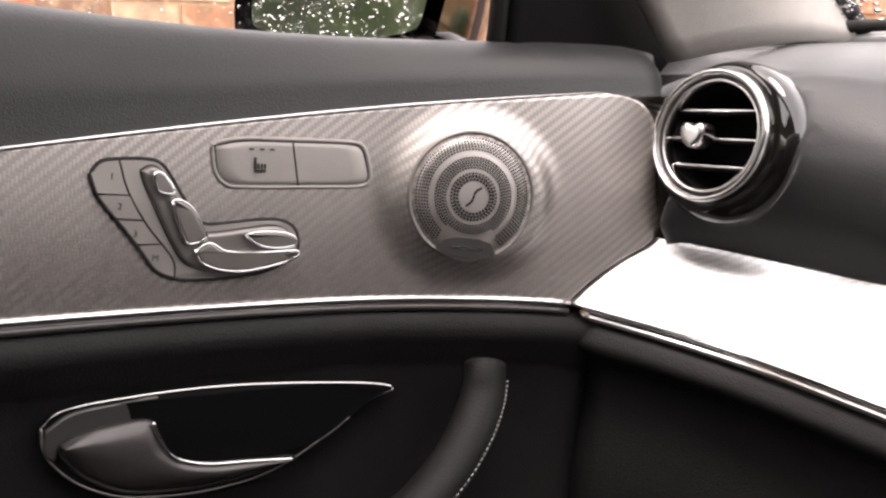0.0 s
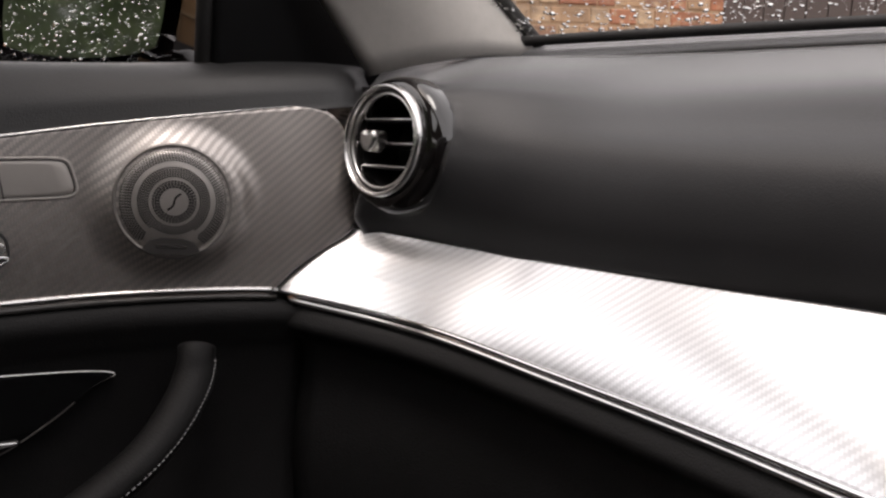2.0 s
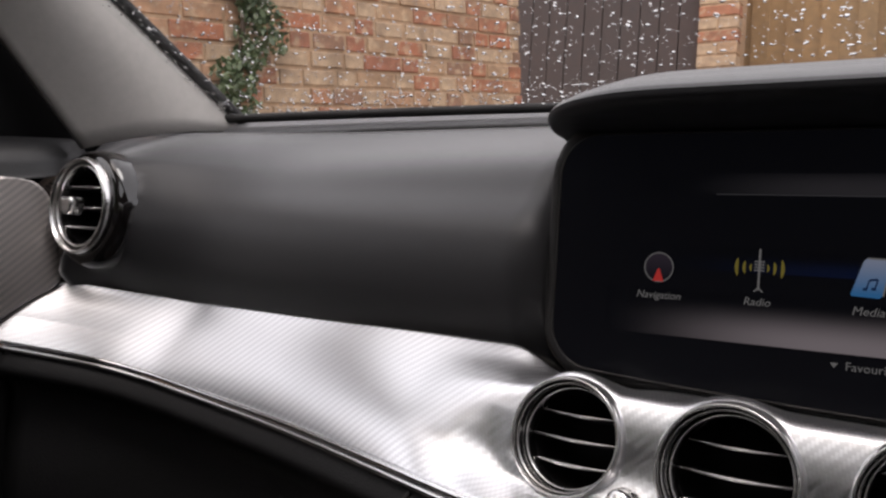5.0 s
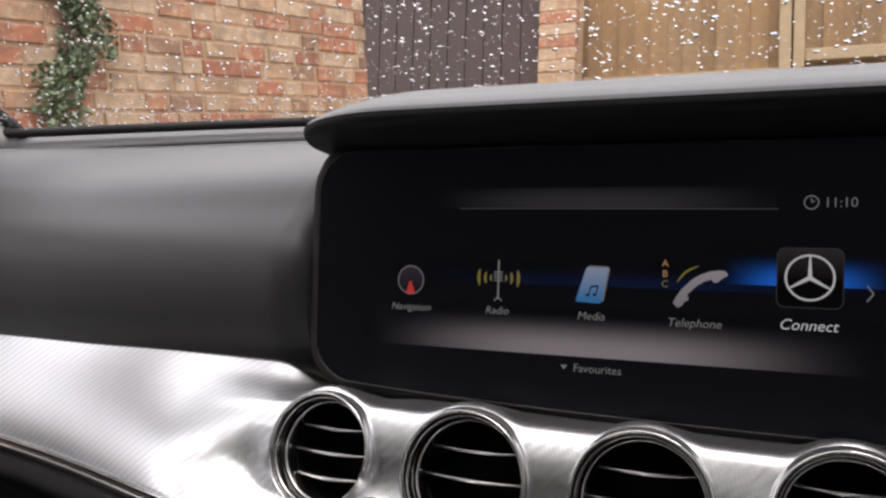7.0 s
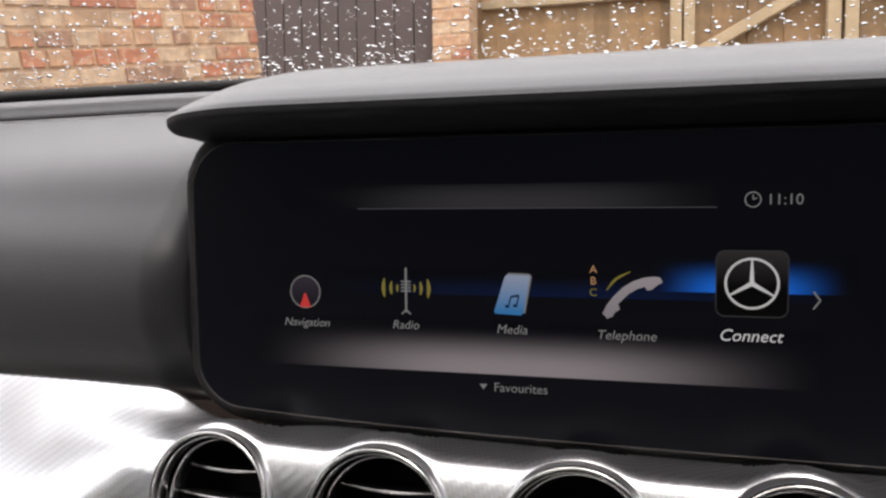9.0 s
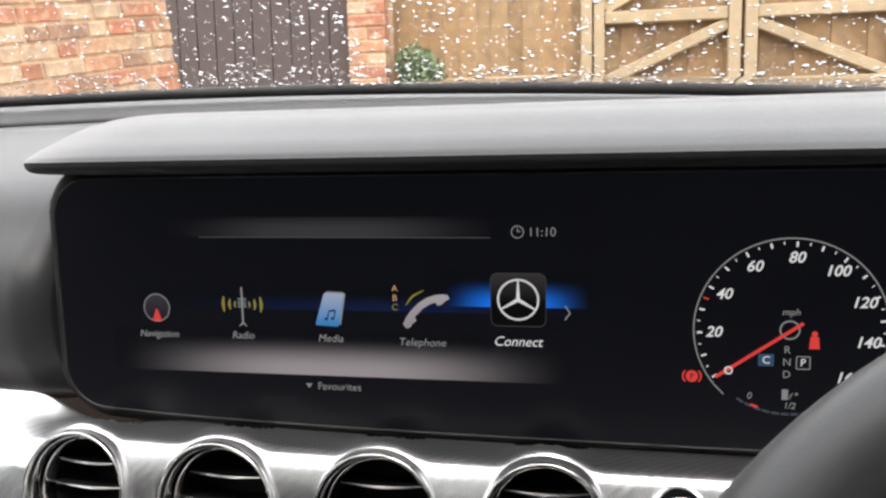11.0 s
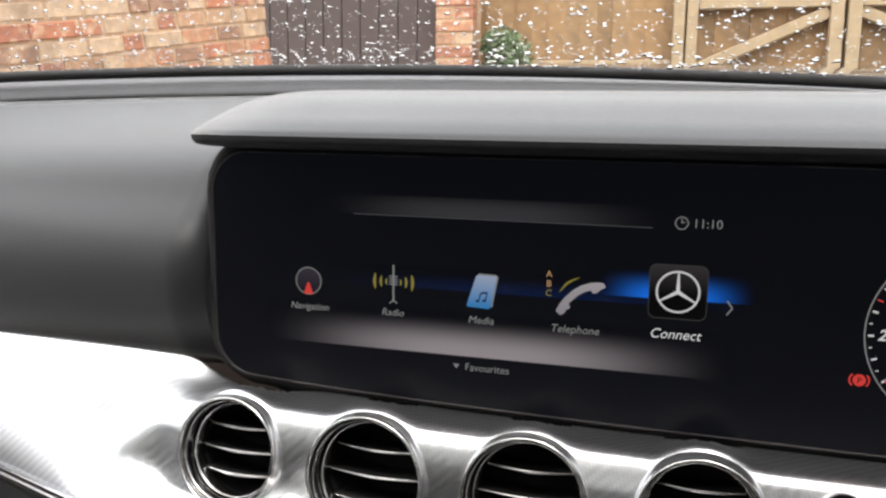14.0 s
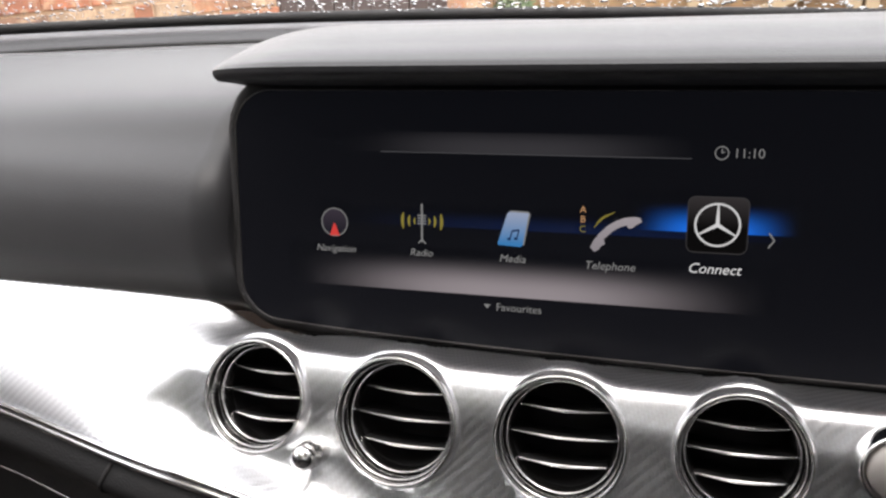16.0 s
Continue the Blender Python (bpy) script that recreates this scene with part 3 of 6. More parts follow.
part("end_filler", box(-0.82, -0.66, 0.0, 0.06, 0.84, 1.05), M_RUBBER, dash)
part("lower_panel", sheet(lower_dash, 70, 36, 0.02, (0, 1, 0)), M_LEATHER, dash, "black padded lower dash")

part("ridge_gap", tube([Vector(lower_dash((-0.240 - 0.10 * (v - 0.1) * 0.25 + 0.70) / 1.40, round(v * 36) / 36)) + Vector((0, -0.0006, 0)) for v in [0.08 + 0.03 * k for k in range(13)]], 0.0016, 6), M_RUBBER, dash, "dark gap in the padded ridge")
# Thin chrome tube that draws a pale line across the lower dash.
part("glovebox_line", tube([(x, trim_low(x)[0] + 0.0165, trim_low(x)[1] - 0.066 - 0.02 * (x + 0.36)) for x in [-0.40 + 0.012 * k for k in range(12)]], 0.0009, 6), M_CHROME, dash, "thin pale line above the glovebox")

# air vents


def air_vent(center, normal, r, parent, slats):
    m = axes_at(center, normal)
    root = new("air_vent")
    root.parent = parent
    root.matrix_basis = parent.matrix_basis.inverted() @ Matrix.Translation(center)
    tagged(root, "round air vent with a chrome ring and dark blades")
    part("outer_ring", turned([(r * 1.002, -0.003), (r * 1.001, -0.0005), (r * 0.992, 0.0016), (r * 0.972, 0.0026), (r * 0.948, 0.0018), (r * 0.938, -0.001), (r * 0.936, -0.004)], m, 64), M_CHROME, root, "rounded satin outer ring")
    part("collar", turned([(r * 1.0, -0.0005), (r * 1.02, -0.0018), (r * 1.036, -0.0045), (r * 1.044, -0.0085), (r * 1.046, -0.013)], m, 64), M_ALU_PLAIN, root, "aluminium collar that rises out of the trim")
    part("groove", turned([(r * 0.938, -0.002), (r * 0.93, -0.005), (r * 0.918, -0.004)], m), M_GLOSS, root, "black groove")
    part("middle_ring", turned([(r * 0.922, -0.006), (r * 0.918, -0.002), (r * 0.905, -0.001), (r * 0.892, -0.003), (r * 0.886, -0.008)], m), M_CHROME, root, "thin chrome ring")
    part("throat", turned([(r * 0.888, -0.006), (r * 0.882, -0.016), (r * 0.86, -0.017)], m), M_GLOSS, root, "black throat")
    part("inner_ring", turned([(r * 0.872, -0.018), (r * 0.87, -0.0115), (r * 0.852, -0.0095), (r * 0.832, -0.011), (r * 0.82, -0.016), (r * 0.812, -0.022)], m), M_CHROME, root, "chrome inner ring")
    part("duct", turned([(r * 0.814, -0.020), (r * 0.78, -0.05), (r * 0.6, -0.065), (0, -0.065)], m), M_VOID, root, "dark duct")
    for k in slats:
        h = k * r
        w = math.sqrt(max(0.01, 0.80 ** 2 - k * k)) * r
        bow = [0.0022 * math.cos(math.pi * (i / 14 - 0.5)) for i in range(15)]
        line = [m @ Vector((-w + 2 * w * i / 14, h - bow[i] * 0.6, -0.016 + bow[i])) for i in range(15)]
        part("blade_edge", tube(line, [0.0003 + 0.001 * math.sin(math.pi * (0.08 + 0.84 * i / 14)) ** 2 for i in range(15)], 8, flat=0.8), M_CHROME, root, "thin curved chrome blade edge")
        bm = sheet(lambda u, v: m @ Vector((-w + 2 * w * u, h - 0.0016 * math.sin(math.pi * u), -0.016 - 0.0015 + 0.002 * math.sin(math.pi * u) - 0.028 * v)), 8, 2, 0.0012, m.to_3x3() @ Vector((0, -1, 0)))
        part("blade", bm, M_VOID, root)
    return root, m


for cx, cy, cz, cr, aside, up in VENTS:
    root, vm = air_vent((cx, cy, cz), (aside, -1, up), cr, dash, (0.42, 0.0, -0.42))


def side_air_vent(center, normal, r, parent):
    """The vent at the dash's end: two chrome rings with a shallow trough between, thin blades, and a glossy flange round it."""
    m = axes_at(center, normal)
    root = new("air_vent")
    root.parent = parent
    root.matrix_basis = parent.matrix_basis.inverted() @ Matrix.Translation(center)
    tagged(root, "round end vent with two chrome rings in a glossy black flange")
    part("outer_ring", turned([(r * 1.015, -0.014), (r * 1.012, -0.003), (r * 0.995, 0.0008), (r * 0.965, 0.0018), (r * 0.935, 0.0008), (r * 0.915, -0.0018), (r * 0.905, -0.004)], m, 64), M_CHROME, root, "rounded chrome outer ring")
    part("trough", turned([(r * 0.908, -0.0034), (r * 0.89, -0.0052), (r * 0.872, -0.0054), (r * 0.858, -0.0042)], m, 64), M_LEVER, root, "dark satin trough between the rings")
    part("inner_ring", turned([(r * 0.862, -0.0048), (r * 0.85, -0.0026), (r * 0.832, -0.002), (r * 0.812, -0.0034), (r * 0.8, -0.007), (r * 0.796, -0.014)], m, 64), M_CHROME, root, "chrome inner ring")
    part("duct", turned([(r * 0.797, -0.012), (r * 0.76, -0.045), (r * 0.6, -0.06), (0, -0.06)], m), M_VOID, root, "dark duct")
    for k in (0.40, -0.03, -0.44):
        h, w = k * r, math.sqrt(0.795 ** 2 - k * k) * r
        part("blade_edge", tube([m @ Vector((-w + 2 * w * i / 10, h, -0.009)) for i in range(11)], [0.0005 + 0.0005 * math.sin(math.pi * (0.1 + 0.8 * i / 10)) for i in range(11)], 8), M_CHROME, root, "thin chrome blade edge")
        part("blade", sheet(lambda u, v: m @ Vector((-w + 2 * w * u, h - 0.0005, -0.0095 - 0.03 * v)), 4, 2, 0.0012, m.to_3x3() @ Vector((0, -1, 0))), M_VOID, root)
    lobes = ring_line([(-0.0092, 0.0), (-0.0088, 0.0055), (-0.0052, 0.0082), (0.0, 0.0068), (0.0052, 0.0082), (0.0088, 0.0055), (0.0092, 0.0), (0.0066, -0.0052), (0.0024, -0.0085), (-0.0024, -0.0085), (-0.0066, -0.0052)], 44)
    part("knob", puffed(lobes, m @ pose(-0.0068, -0.0005, 0), -0.006, 0.013, 0.35, True), M_CHROME, root, "lobed chrome adjuster knob")
    rings, bm, n = [], bmesh.new(), 72
    for rad, h, dx, dy in ((0.0426, -0.0055, 0, 0), (0.0448, -0.0050, 0.0004, -0.0004), (0.0482, -0.0056, 0.0022, -0.0012), (0.0512, -0.0082, 0.0042, -0.0018), (0.0530, -0.0115, 0.0052, -0.0024), (0.0539, -0.0155, 0.0056, -0.0026), (0.0543, -0.022, 0.0058, -0.0026), (0.0543, -0.07, 0.0058, -0.0026)):
        rings.append([bm.verts.new(m @ Vector((dx + rad * math.cos(2 * math.pi * j / n), dy + rad * math.sin(2 * math.pi * j / n), h))) for j in range(n)])
    for p, q in zip(rings, rings[1:]):
        for j in range(n):
            bm.faces.new((p[j], p[(j + 1) % n], q[(j + 1) % n], q[j]))
    part("housing", bm, M_GLOSS, root, "glossy black flange round the vent")
    return root


side_air_vent((-0.6368, -0.050, 1.0002), (-0.04, -0.99, 0.02), 0.0438, dash)
for c, cz in ((-0.107, 0.849),):
    km = axes_at((c, -0.068, cz), (0, -1, 0.2))
    knob = part("vent_knob", turned([(0.0, 0.0125), (0.005, 0.0118), (0.0072, 0.0095), (0.0078, 0.006), (0.0066, 0.0035), (0.0064, 0.002), (0.0082, 0.001), (0.0084, -0.003), (0.008, -0.02)], km, 24), M_CHROME, dash, "small satin knob between the vents")

start = new("start_button")
start.parent = dash
start.matrix_basis = dash.matrix_basis.inverted() @ Matrix.Translation((0.2055, -0.068, 0.8795))
tagged(start, "round grey start button with a chrome ring")
bmx = axes_at((0.2055, -0.062, 0.8795), (0, -1, 0.12))
part("ring", turned([(0.0185, -0.03), (0.0185, 0.0), (0.0178, 0.002), (0.0165, 0.002), (0.0155, 0.0), (0.0153, -0.006)], bmx, 40), M_BRIGHT, start, "chrome ring")
part("cap", turned([(0.0148, -0.006), (0.0146, 0.002), (0.0135, 0.0042), (0.0, 0.0048)], bmx, 40), M_BUTTON, start, "grey push cap")

# ---- display unit ----
disp = thing("display_unit", "wide black glass display with a lit menu and a dial", "display", at=(0.18, 0.0, 0.91))


def fallen(points):
    """An outline whose lower edge falls a little away from the passenger's end."""
    return [(x, z - 0.009 * (1 - math.exp(-max(0.0, x + 0.176) / 0.12)) if z < 0.95 else z) for x, z in points]


def with_run(points):
    """The outline with places added along its long lower edge."""
    low = min(z for x, z in points)
    return [q for a, b in zip(points, points[1:] + points[:1]) for q in ([a] + [(a[0] + (b[0] - a[0]) * k / 24, low) for k in range(1, 24)] if abs(a[1] - low) < 1e-6 and abs(b[1] - low) < 1e-6 else [a])]


outline = fallen(with_run(rounded(-0.186, 0.56, 0.911, 1.0605, 0.026, 8)))
flat = Matrix(((1, 0, 0, 0), (0, 0, 1, 0), (0, 1, 0, 0), (0, 0, 0, 1)))  # x, y of the outline to x, z
face = part("glass_panel", plate(outline, flat, 0.02), M_GLASSBLACK, disp, "black glass panel", False)
rim = fallen(with_run(rounded(-0.1865, 0.5605, 0.9105, 1.061, 0.0265, 10)))
part("bezel_edge", tube([(x, -0.0004, z) for x, z in rim], 0.00042, 6, True), M_LEVER, disp, "thin satin edge of the glass")
surround = bmesh.new()
tube([(x, 0.0105, z) for x, z in fallen(with_run(rounded(-0.191, 0.565, 0.9065, 1.0655, 0.031, 10)))], 0.006, 8, True, bm=surround)
part("surround", surround, M_RUBBER, disp, "black plastic surround")


def screen_at(x, z, lift=0.0012):
    return Matrix.Translation((x, -lift, z)) @ Matrix.Rotation(radians(90), 4, "X")


def disc(r, x, z, lift=0.0012, n=28, inner=0.0, stretch=1.0):
    bm = bmesh.new()
    m = screen_at(x, z, lift)
    if inner:
        a = [bm.verts.new(m @ Vector((r * math.cos(2 * math.pi * k / n), r * stretch * math.sin(2 * math.pi * k / n), 0))) for k in range(n)]
        b = [bm.verts.new(m @ Vector((inner * math.cos(2 * math.pi * k / n), inner * stretch * math.sin(2 * math.pi * k / n), 0))) for k in range(n)]
        for k in range(n):
            bm.faces.new((a[k], a[(k + 1) % n], b[(k + 1) % n], b[k]))
    else:
        bm.faces.new([bm.verts.new(m @ Vector((r * math.cos(2 * math.pi * k / n), r * stretch * math.sin(2 * math.pi * k / n), 0))) for k in range(n)])
    return bm


def shape(points, x, z, lift=0.0012, bm=None):
    bm = bm or bmesh.new()
    m = screen_at(x, z, lift)
    bm.faces.new([bm.verts.new(m @ Vector((a, b, 0))) for a, b in points])
    return bm


def bar(x0, z0, x1, z1, w, lift=0.0012, bm=None):
    d = Vector((x1 - x0, z1 - z0)).normalized()
    n = Vector((-d.y, d.x)) * w / 2
    return shape([(x0 + n.x, z0 + n.y), (x0 - n.x, z0 - n.y), (x1 - n.x, z1 - n.y), (x1 + n.x, z1 + n.y)], 0, 0, lift, bm)


def ribbon(points, width, lift=0.0012):
    """One flat strip along a line of (x, z) places on the screen."""
    bm = bmesh.new()
    pts = [Vector((p[0], p[1])) for p in points]
    rows = []
    for i, p in enumerate(pts):
        d = (pts[min(i + 1, len(pts) - 1)] - pts[max(i - 1, 0)]).normalized()
        n = Vector((-d.y, d.x)) * (width[i] if isinstance(width, list) else width) / 2
        m = screen_at(0, 0, lift)
        rows.append([bm.verts.new(m @ Vector((q.x, q.y, 0))) for q in (p + n, p - n)])
    for a, c in zip(rows, rows[1:]):
        bm.faces.new((a[0], a[1], c[1], c[0]))
    return bm


def fading(name, color, top, bottom, strength, x_mid=None, x_half=0.1, z_mid=None, z_half=0.01):
    """Screen light that fades out: upwards from a line, or from a middle point."""
    m = bpy.data.materials.new(name)
    m.use_nodes = True
    n, l = m.node_tree.nodes, m.node_tree.links
    n.remove(n["Principled BSDF"])
    light, clear_coat, both = n.new("ShaderNodeEmission"), n.new("ShaderNodeBsdfTransparent"), n.new("ShaderNodeAddShader")
    light.inputs["Color"].default_value = (*color, 1)
    l.new(light.outputs[0], both.inputs[0]), l.new(clear_coat.outputs[0], both.inputs[1])
    l.new(both.outputs[0], n["Material Output"].inputs["Surface"])
    geo, sep = n.new("ShaderNodeNewGeometry"), n.new("ShaderNodeSeparateXYZ")
    l.new(geo.outputs["Position"], sep.inputs[0])
    up = n.new("ShaderNodeMapRange")
    up.interpolation_type = "SMOOTHERSTEP"
    up.inputs[1].default_value, up.inputs[2].default_value = top, bottom
    l.new(sep.outputs["Z"], up.inputs[0])
    away = n.new("ShaderNodeMath")
    away.operation = "SUBTRACT"
    away.inputs[1].default_value = x_mid or 0.0
    l.new(sep.outputs["X"], away.inputs[0])
    far = n.new("ShaderNodeMath")
    far.operation = "ABSOLUTE"
    l.new(away.outputs[0], far.inputs[0])
    wide = n.new("ShaderNodeMapRange")
    wide.interpolation_type = "SMOOTHERSTEP"
    wide.inputs[1].default_value, wide.inputs[2].default_value = x_half, x_half * 0.05
    l.new(far.outputs[0], wide.inputs[0])
    mul = n.new("ShaderNodeMath")
    mul.operation = "MULTIPLY"
    l.new(up.outputs[0], mul.inputs[0]), l.new(wide.outputs[0], mul.inputs[1])
    power = n.new("ShaderNodeMath")
    power.operation = "MULTIPLY"
    power.inputs[1].default_value = strength
    l.new(mul.outputs[0], power.inputs[0])
    l.new(power.outputs[0], light.inputs["Strength"])
    return m


def two_tone(name, low, high, z0, z1, strength):
    """Screen colour that runs from one shade at z0 to another at z1."""
    m = glow(name, low, strength)
    n, l = m.node_tree.nodes, m.node_tree.links
    geo, sep, up, mix = n.new("ShaderNodeNewGeometry"), n.new("ShaderNodeSeparateXYZ"), n.new("ShaderNodeMapRange"), n.new("ShaderNodeMix")
    mix.data_type = "RGBA"
    l.new(geo.outputs["Position"], sep.inputs[0]), l.new(sep.outputs["Z"], up.inputs[0])
    up.inputs[1].default_value, up.inputs[2].default_value = z0, z1
    l.new(up.outputs[0], mix.inputs[0])
    mix.inputs[6].default_value, mix.inputs[7].default_value = (*low, 1), (*high, 1)
    l.new(mix.outputs[2], n["Principled BSDF"].inputs["Emission Color"])
    return m


G_FLOOR = fading("screen_floor_light", (0.62, 0.55, 0.56), 0.962, 0.938, 0.13, 0.0, 0.155)
G_BAR = fading("screen_bar_light", (0.42, 0.4, 0.42), 1.042, 1.026, 0.022, 0.0, 0.12)
G_HALO = fading("screen_blue_halo", (0.01, 0.20, 0.95), 1.0, 0.981, 0.24, 0.114, 0.047)
G_HORIZON = fading("screen_blue_horizon", (0.01, 0.06, 0.3), 0.99, 0.978, 0.028, 0.03, 0.16)
screen = part("menu_screen", shape([(-0.15, 0.918), (0.15, 0.918), (0.15, 1.04), (-0.15, 1.04)], 0, 0, 0.0003), M_GLASSBLACK, disp, "lit menu screen", False)
part("floor_light", shape([(-0.15, 0.9365), (0.15, 0.9365), (0.15, 0.965), (-0.15, 0.965)], 0, 0, 0.0005), G_FLOOR, screen, "grey gradient over the lower line", False)
part("status_bar", shape([(-0.13, 1.0235), (0.1, 1.0235), (0.1, 1.036), (-0.13, 1.036)], 0, 0, 0.0005), G_BAR, screen, "", False)
part("status_line", bar(-0.085, 1.0235, 0.10, 1.0235, 0.0005, 0.0007), G_FAINT, screen, "", False)
part("horizon_light", shape([(-0.13, 0.978), (0.15, 0.978), (0.15, 0.992), (-0.13, 0.992)], 0, 0, 0.0005), G_HORIZON, screen, "", False)
part("blue_halo", shape([(0.064, 0.9822), (0.162, 0.9822), (0.162, 1.005), (0.064, 1.005)], 0, 0, 0.0007), G_HALO, screen, "blue glow behind the chosen entry", False)
for word, x, z, size, mat in (("Navigation", -0.1165, 0.9606, 0.0064, G_DIM), ("Radio", -0.0585, 0.961, 0.0066, G_DIM), ("Media", -0.0005, 0.9605, 0.0068, G_DIM), ("Telephone", 0.0575, 0.9595, 0.0068, G_DIM)):
    lettering("menu_word", word, size, mat, screen, screen_at(x, z), slant=0.2)
lettering("menu_word", "Connect", 0.0082, G_WHITE, screen, screen_at(0.1155, 0.9615), slant=0.25)
lettering("menu_word", "Favourites", 0.0068, G_DIM, screen, screen_at(0.004, 0.9297), bold=-0.00002)
part("down_arrow", shape([(-0.0022, 0.0013), (0, -0.0016), (0.0022, 0.0013)], -0.0158, 0.93), G_DIM, screen, "", False)
lettering("clock_digits", "11:10", 0.0074, G_DIM, screen, screen_at(0.1302, 1.0268), bold=-0.00004, label="the time 11:10")
clock = disc(0.0038, 0.116, 1.027, inner=0.0032)
bar(0.116, 1.027, 0.116, 1.0294, 0.0005, 0.0012, clock)
bar(0.116, 1.027, 0.1178, 1.0278, 0.0005, 0.0012, clock)
part("clock_icon", clock, G_DIM, screen, "small round clock icon", False)
chev = bar(0.1432, 0.9838, 0.1462, 0.9796, 0.0008)
bar(0.1462, 0.9796, 0.1432, 0.9754, 0.0008, 0.0012, chev)
part("right_arrow", chev, G_DIM, screen, "", False)
# menu icons
compass = part("compass_glass", disc(0.0086, -0.117, 0.9778, 0.001, 36), two_tone("screen_compass", (0.05, 0.045, 0.06), (0.11, 0.09, 0.12), 0.972, 0.984, 0.1), screen, "dark round compass face", False)
part("compass_ring", disc(0.0092, -0.117, 0.9778, 0.0013, 40, inner=0.0085), G_DIM, compass, "pale compass ring", False)
part("compass_needle", shape([(-0.0034, -0.0086), (-0.0005, -0.0008), (0.0005, -0.0008), (0.0034, -0.0086)], -0.117, 0.9778, 0.0016), G_RED, compass, "red compass arrow", False)
mast = bar(-0.058, 0.968, -0.058, 0.992, 0.0012)
for k in range(4):
    bar(-0.0608, 0.9795 + 0.0017 * k, -0.0552, 0.9795 + 0.0017 * k, 0.0008, 0.0013, mast)
bar(-0.0605, 0.967, -0.058, 0.9695, 0.0008, 0.0012, mast)
bar(-0.0555, 0.967, -0.058, 0.9695, 0.0008, 0.0012, mast)
part("radio_mast", mast, G_DIM, screen, "grey radio mast icon", False)
for d, hgt, w in ((0.0122, 0.0052, 0.0013), (0.0080, 0.0037, 0.0011), (0.0044, 0.0022, 0.0008)):
    for side in (-1, 1):
        bow = [(-0.058 + side * (d + 0.0006 * math.cos(0.5 * math.pi * q / 4)), 0.981 + hgt * q / 4) for q in range(-4, 5)]
        part("radio_wave", ribbon(bow, [w * (0.3 + 1.3 * math.cos(0.5 * math.pi * q / 4) ** 0.7) for q in range(-4, 5)]), G_YELLOW, screen, "dull yellow wave", False)
player = [(-0.0095, -0.009), (-0.009, -0.0102), (0.0045, -0.0108), (0.006, -0.0095), (0.0098, 0.009), (0.0088, 0.0105), (-0.002, 0.0108), (-0.0038, 0.0092)]
icon = part("player_icon", shape(player, -0.0002, 0.979, 0.0012), two_tone("screen_player", (0.06, 0.28, 0.62), (0.42, 0.5, 0.66), 0.970, 0.988, 0.2), screen, "pale blue music player icon", False)
part("player_edge", ribbon([(0.0062, 0.9695), (0.0080, 0.9795), (0.0097, 0.9885), (0.0087, 0.9894), (-0.0022, 0.9897)], 0.0009, 0.0014), G_DIM, icon, "pale edge of the player", False)
note = bar(-0.002, 0.973, -0.0008, 0.9778, 0.0008, 0.0015)
bar(0.0022, 0.9735, 0.0034, 0.9785, 0.0008, 0.0015, note)
bar(-0.0008, 0.9778, 0.0034, 0.9785, 0.0012, 0.0015, note)
shape([(-0.0014, -0.0007), (0.0008, -0.0007), (0.0008, 0.0008), (-0.0014, 0.0008)], -0.0024, 0.9728, 0.0015, note)
shape([(-0.0014, -0.0007), (0.0008, -0.0007), (0.0008, 0.0008), (-0.0014, 0.0008)], 0.0018, 0.9732, 0.0015, note)
part("music_note", note, glow("screen_navy", (0.02, 0.06, 0.2), 0.1), icon, "dark note on the player", False)
grip_outline = ((0, 0), (25, -25), (50, -13), (62, 7), (86, 22), (80, 43), (78, 50), (90, 60), (130, 100), (170, 127), (205, 140), (218, 120), (240, 125), (262, 147), (292, 167), (280, 193), (250, 197), (200, 190), (150, 170), (100, 135), (50, 80), (20, 40))
hs = shape([(0.0001 * a, 0.000104 * c - 0.000014 * max(0, c - 90)) for a, c in grip_outline], 0.0458, 0.9705)
part("handset", hs, two_tone("screen_pink_grey", (0.5, 0.46, 0.48), (0.66, 0.6, 0.62), 0.97, 0.99, 0.15), screen, "pale telephone handset icon", False)
ra = ribbon(smoothed([(0.0478, 0.9822), (0.0525, 0.9880), (0.0595, 0.9918)], 8), [0.0003, 0.0007, 0.001, 0.0012, 0.0012, 0.0012, 0.001, 0.0007, 0.0003], 0.0014)
part("handset_arc", ra, G_YELLOW, screen, "", False)
for k, ch in enumerate("ABC"):
    lettering("letter", ch, 0.0056, G_AMBER if k < 2 else G_YELLOW, screen, screen_at(0.0412, 0.9925 - 0.0058 * k), label="amber letter " + ch)
tile = part("badge_tile", plate(rounded(-0.0162, 0.0162, -0.0158, 0.0158, 0.004), screen_at(0.116, 0.9868, 0.0008), 0.0003), two_tone("screen_tile", (0.012, 0.011, 0.011), (0.10, 0.09, 0.09), 0.985, 1.003, 0.1), screen, "dark square tile", False)
part("tile_edge", tube([screen_at(0.116, 0.9868, 0.0012) @ Vector((x, y, 0)) for x, y in rounded(-0.0162, 0.0162, -0.0158, 0.0158, 0.004)], 0.0003, 4, True), glow("screen_tile_edge", (0.4, 0.38, 0.38), 0.03), tile, "faint grey edge of the tile")
badge = disc(0.0124, 0.116, 0.9870, 0.0015, 44, inner=0.0113)
for k in range(3):
    a = radians(90 + 120 * k)
    tip = Vector((0.0116 * math.cos(a), 0.0116 * math.sin(a)))
    out = Vector((-math.sin(a), math.cos(a))) * 0.0011
    shape([(out.x, out.y), (-out.x, -out.y), tuple(tip - out * 0.35), tuple(tip + out * 0.35)], 0.116, 0.9870, 0.0015, badge)
part("badge_ring", badge, G_WHITE, tile, "round three-spoked badge", False)

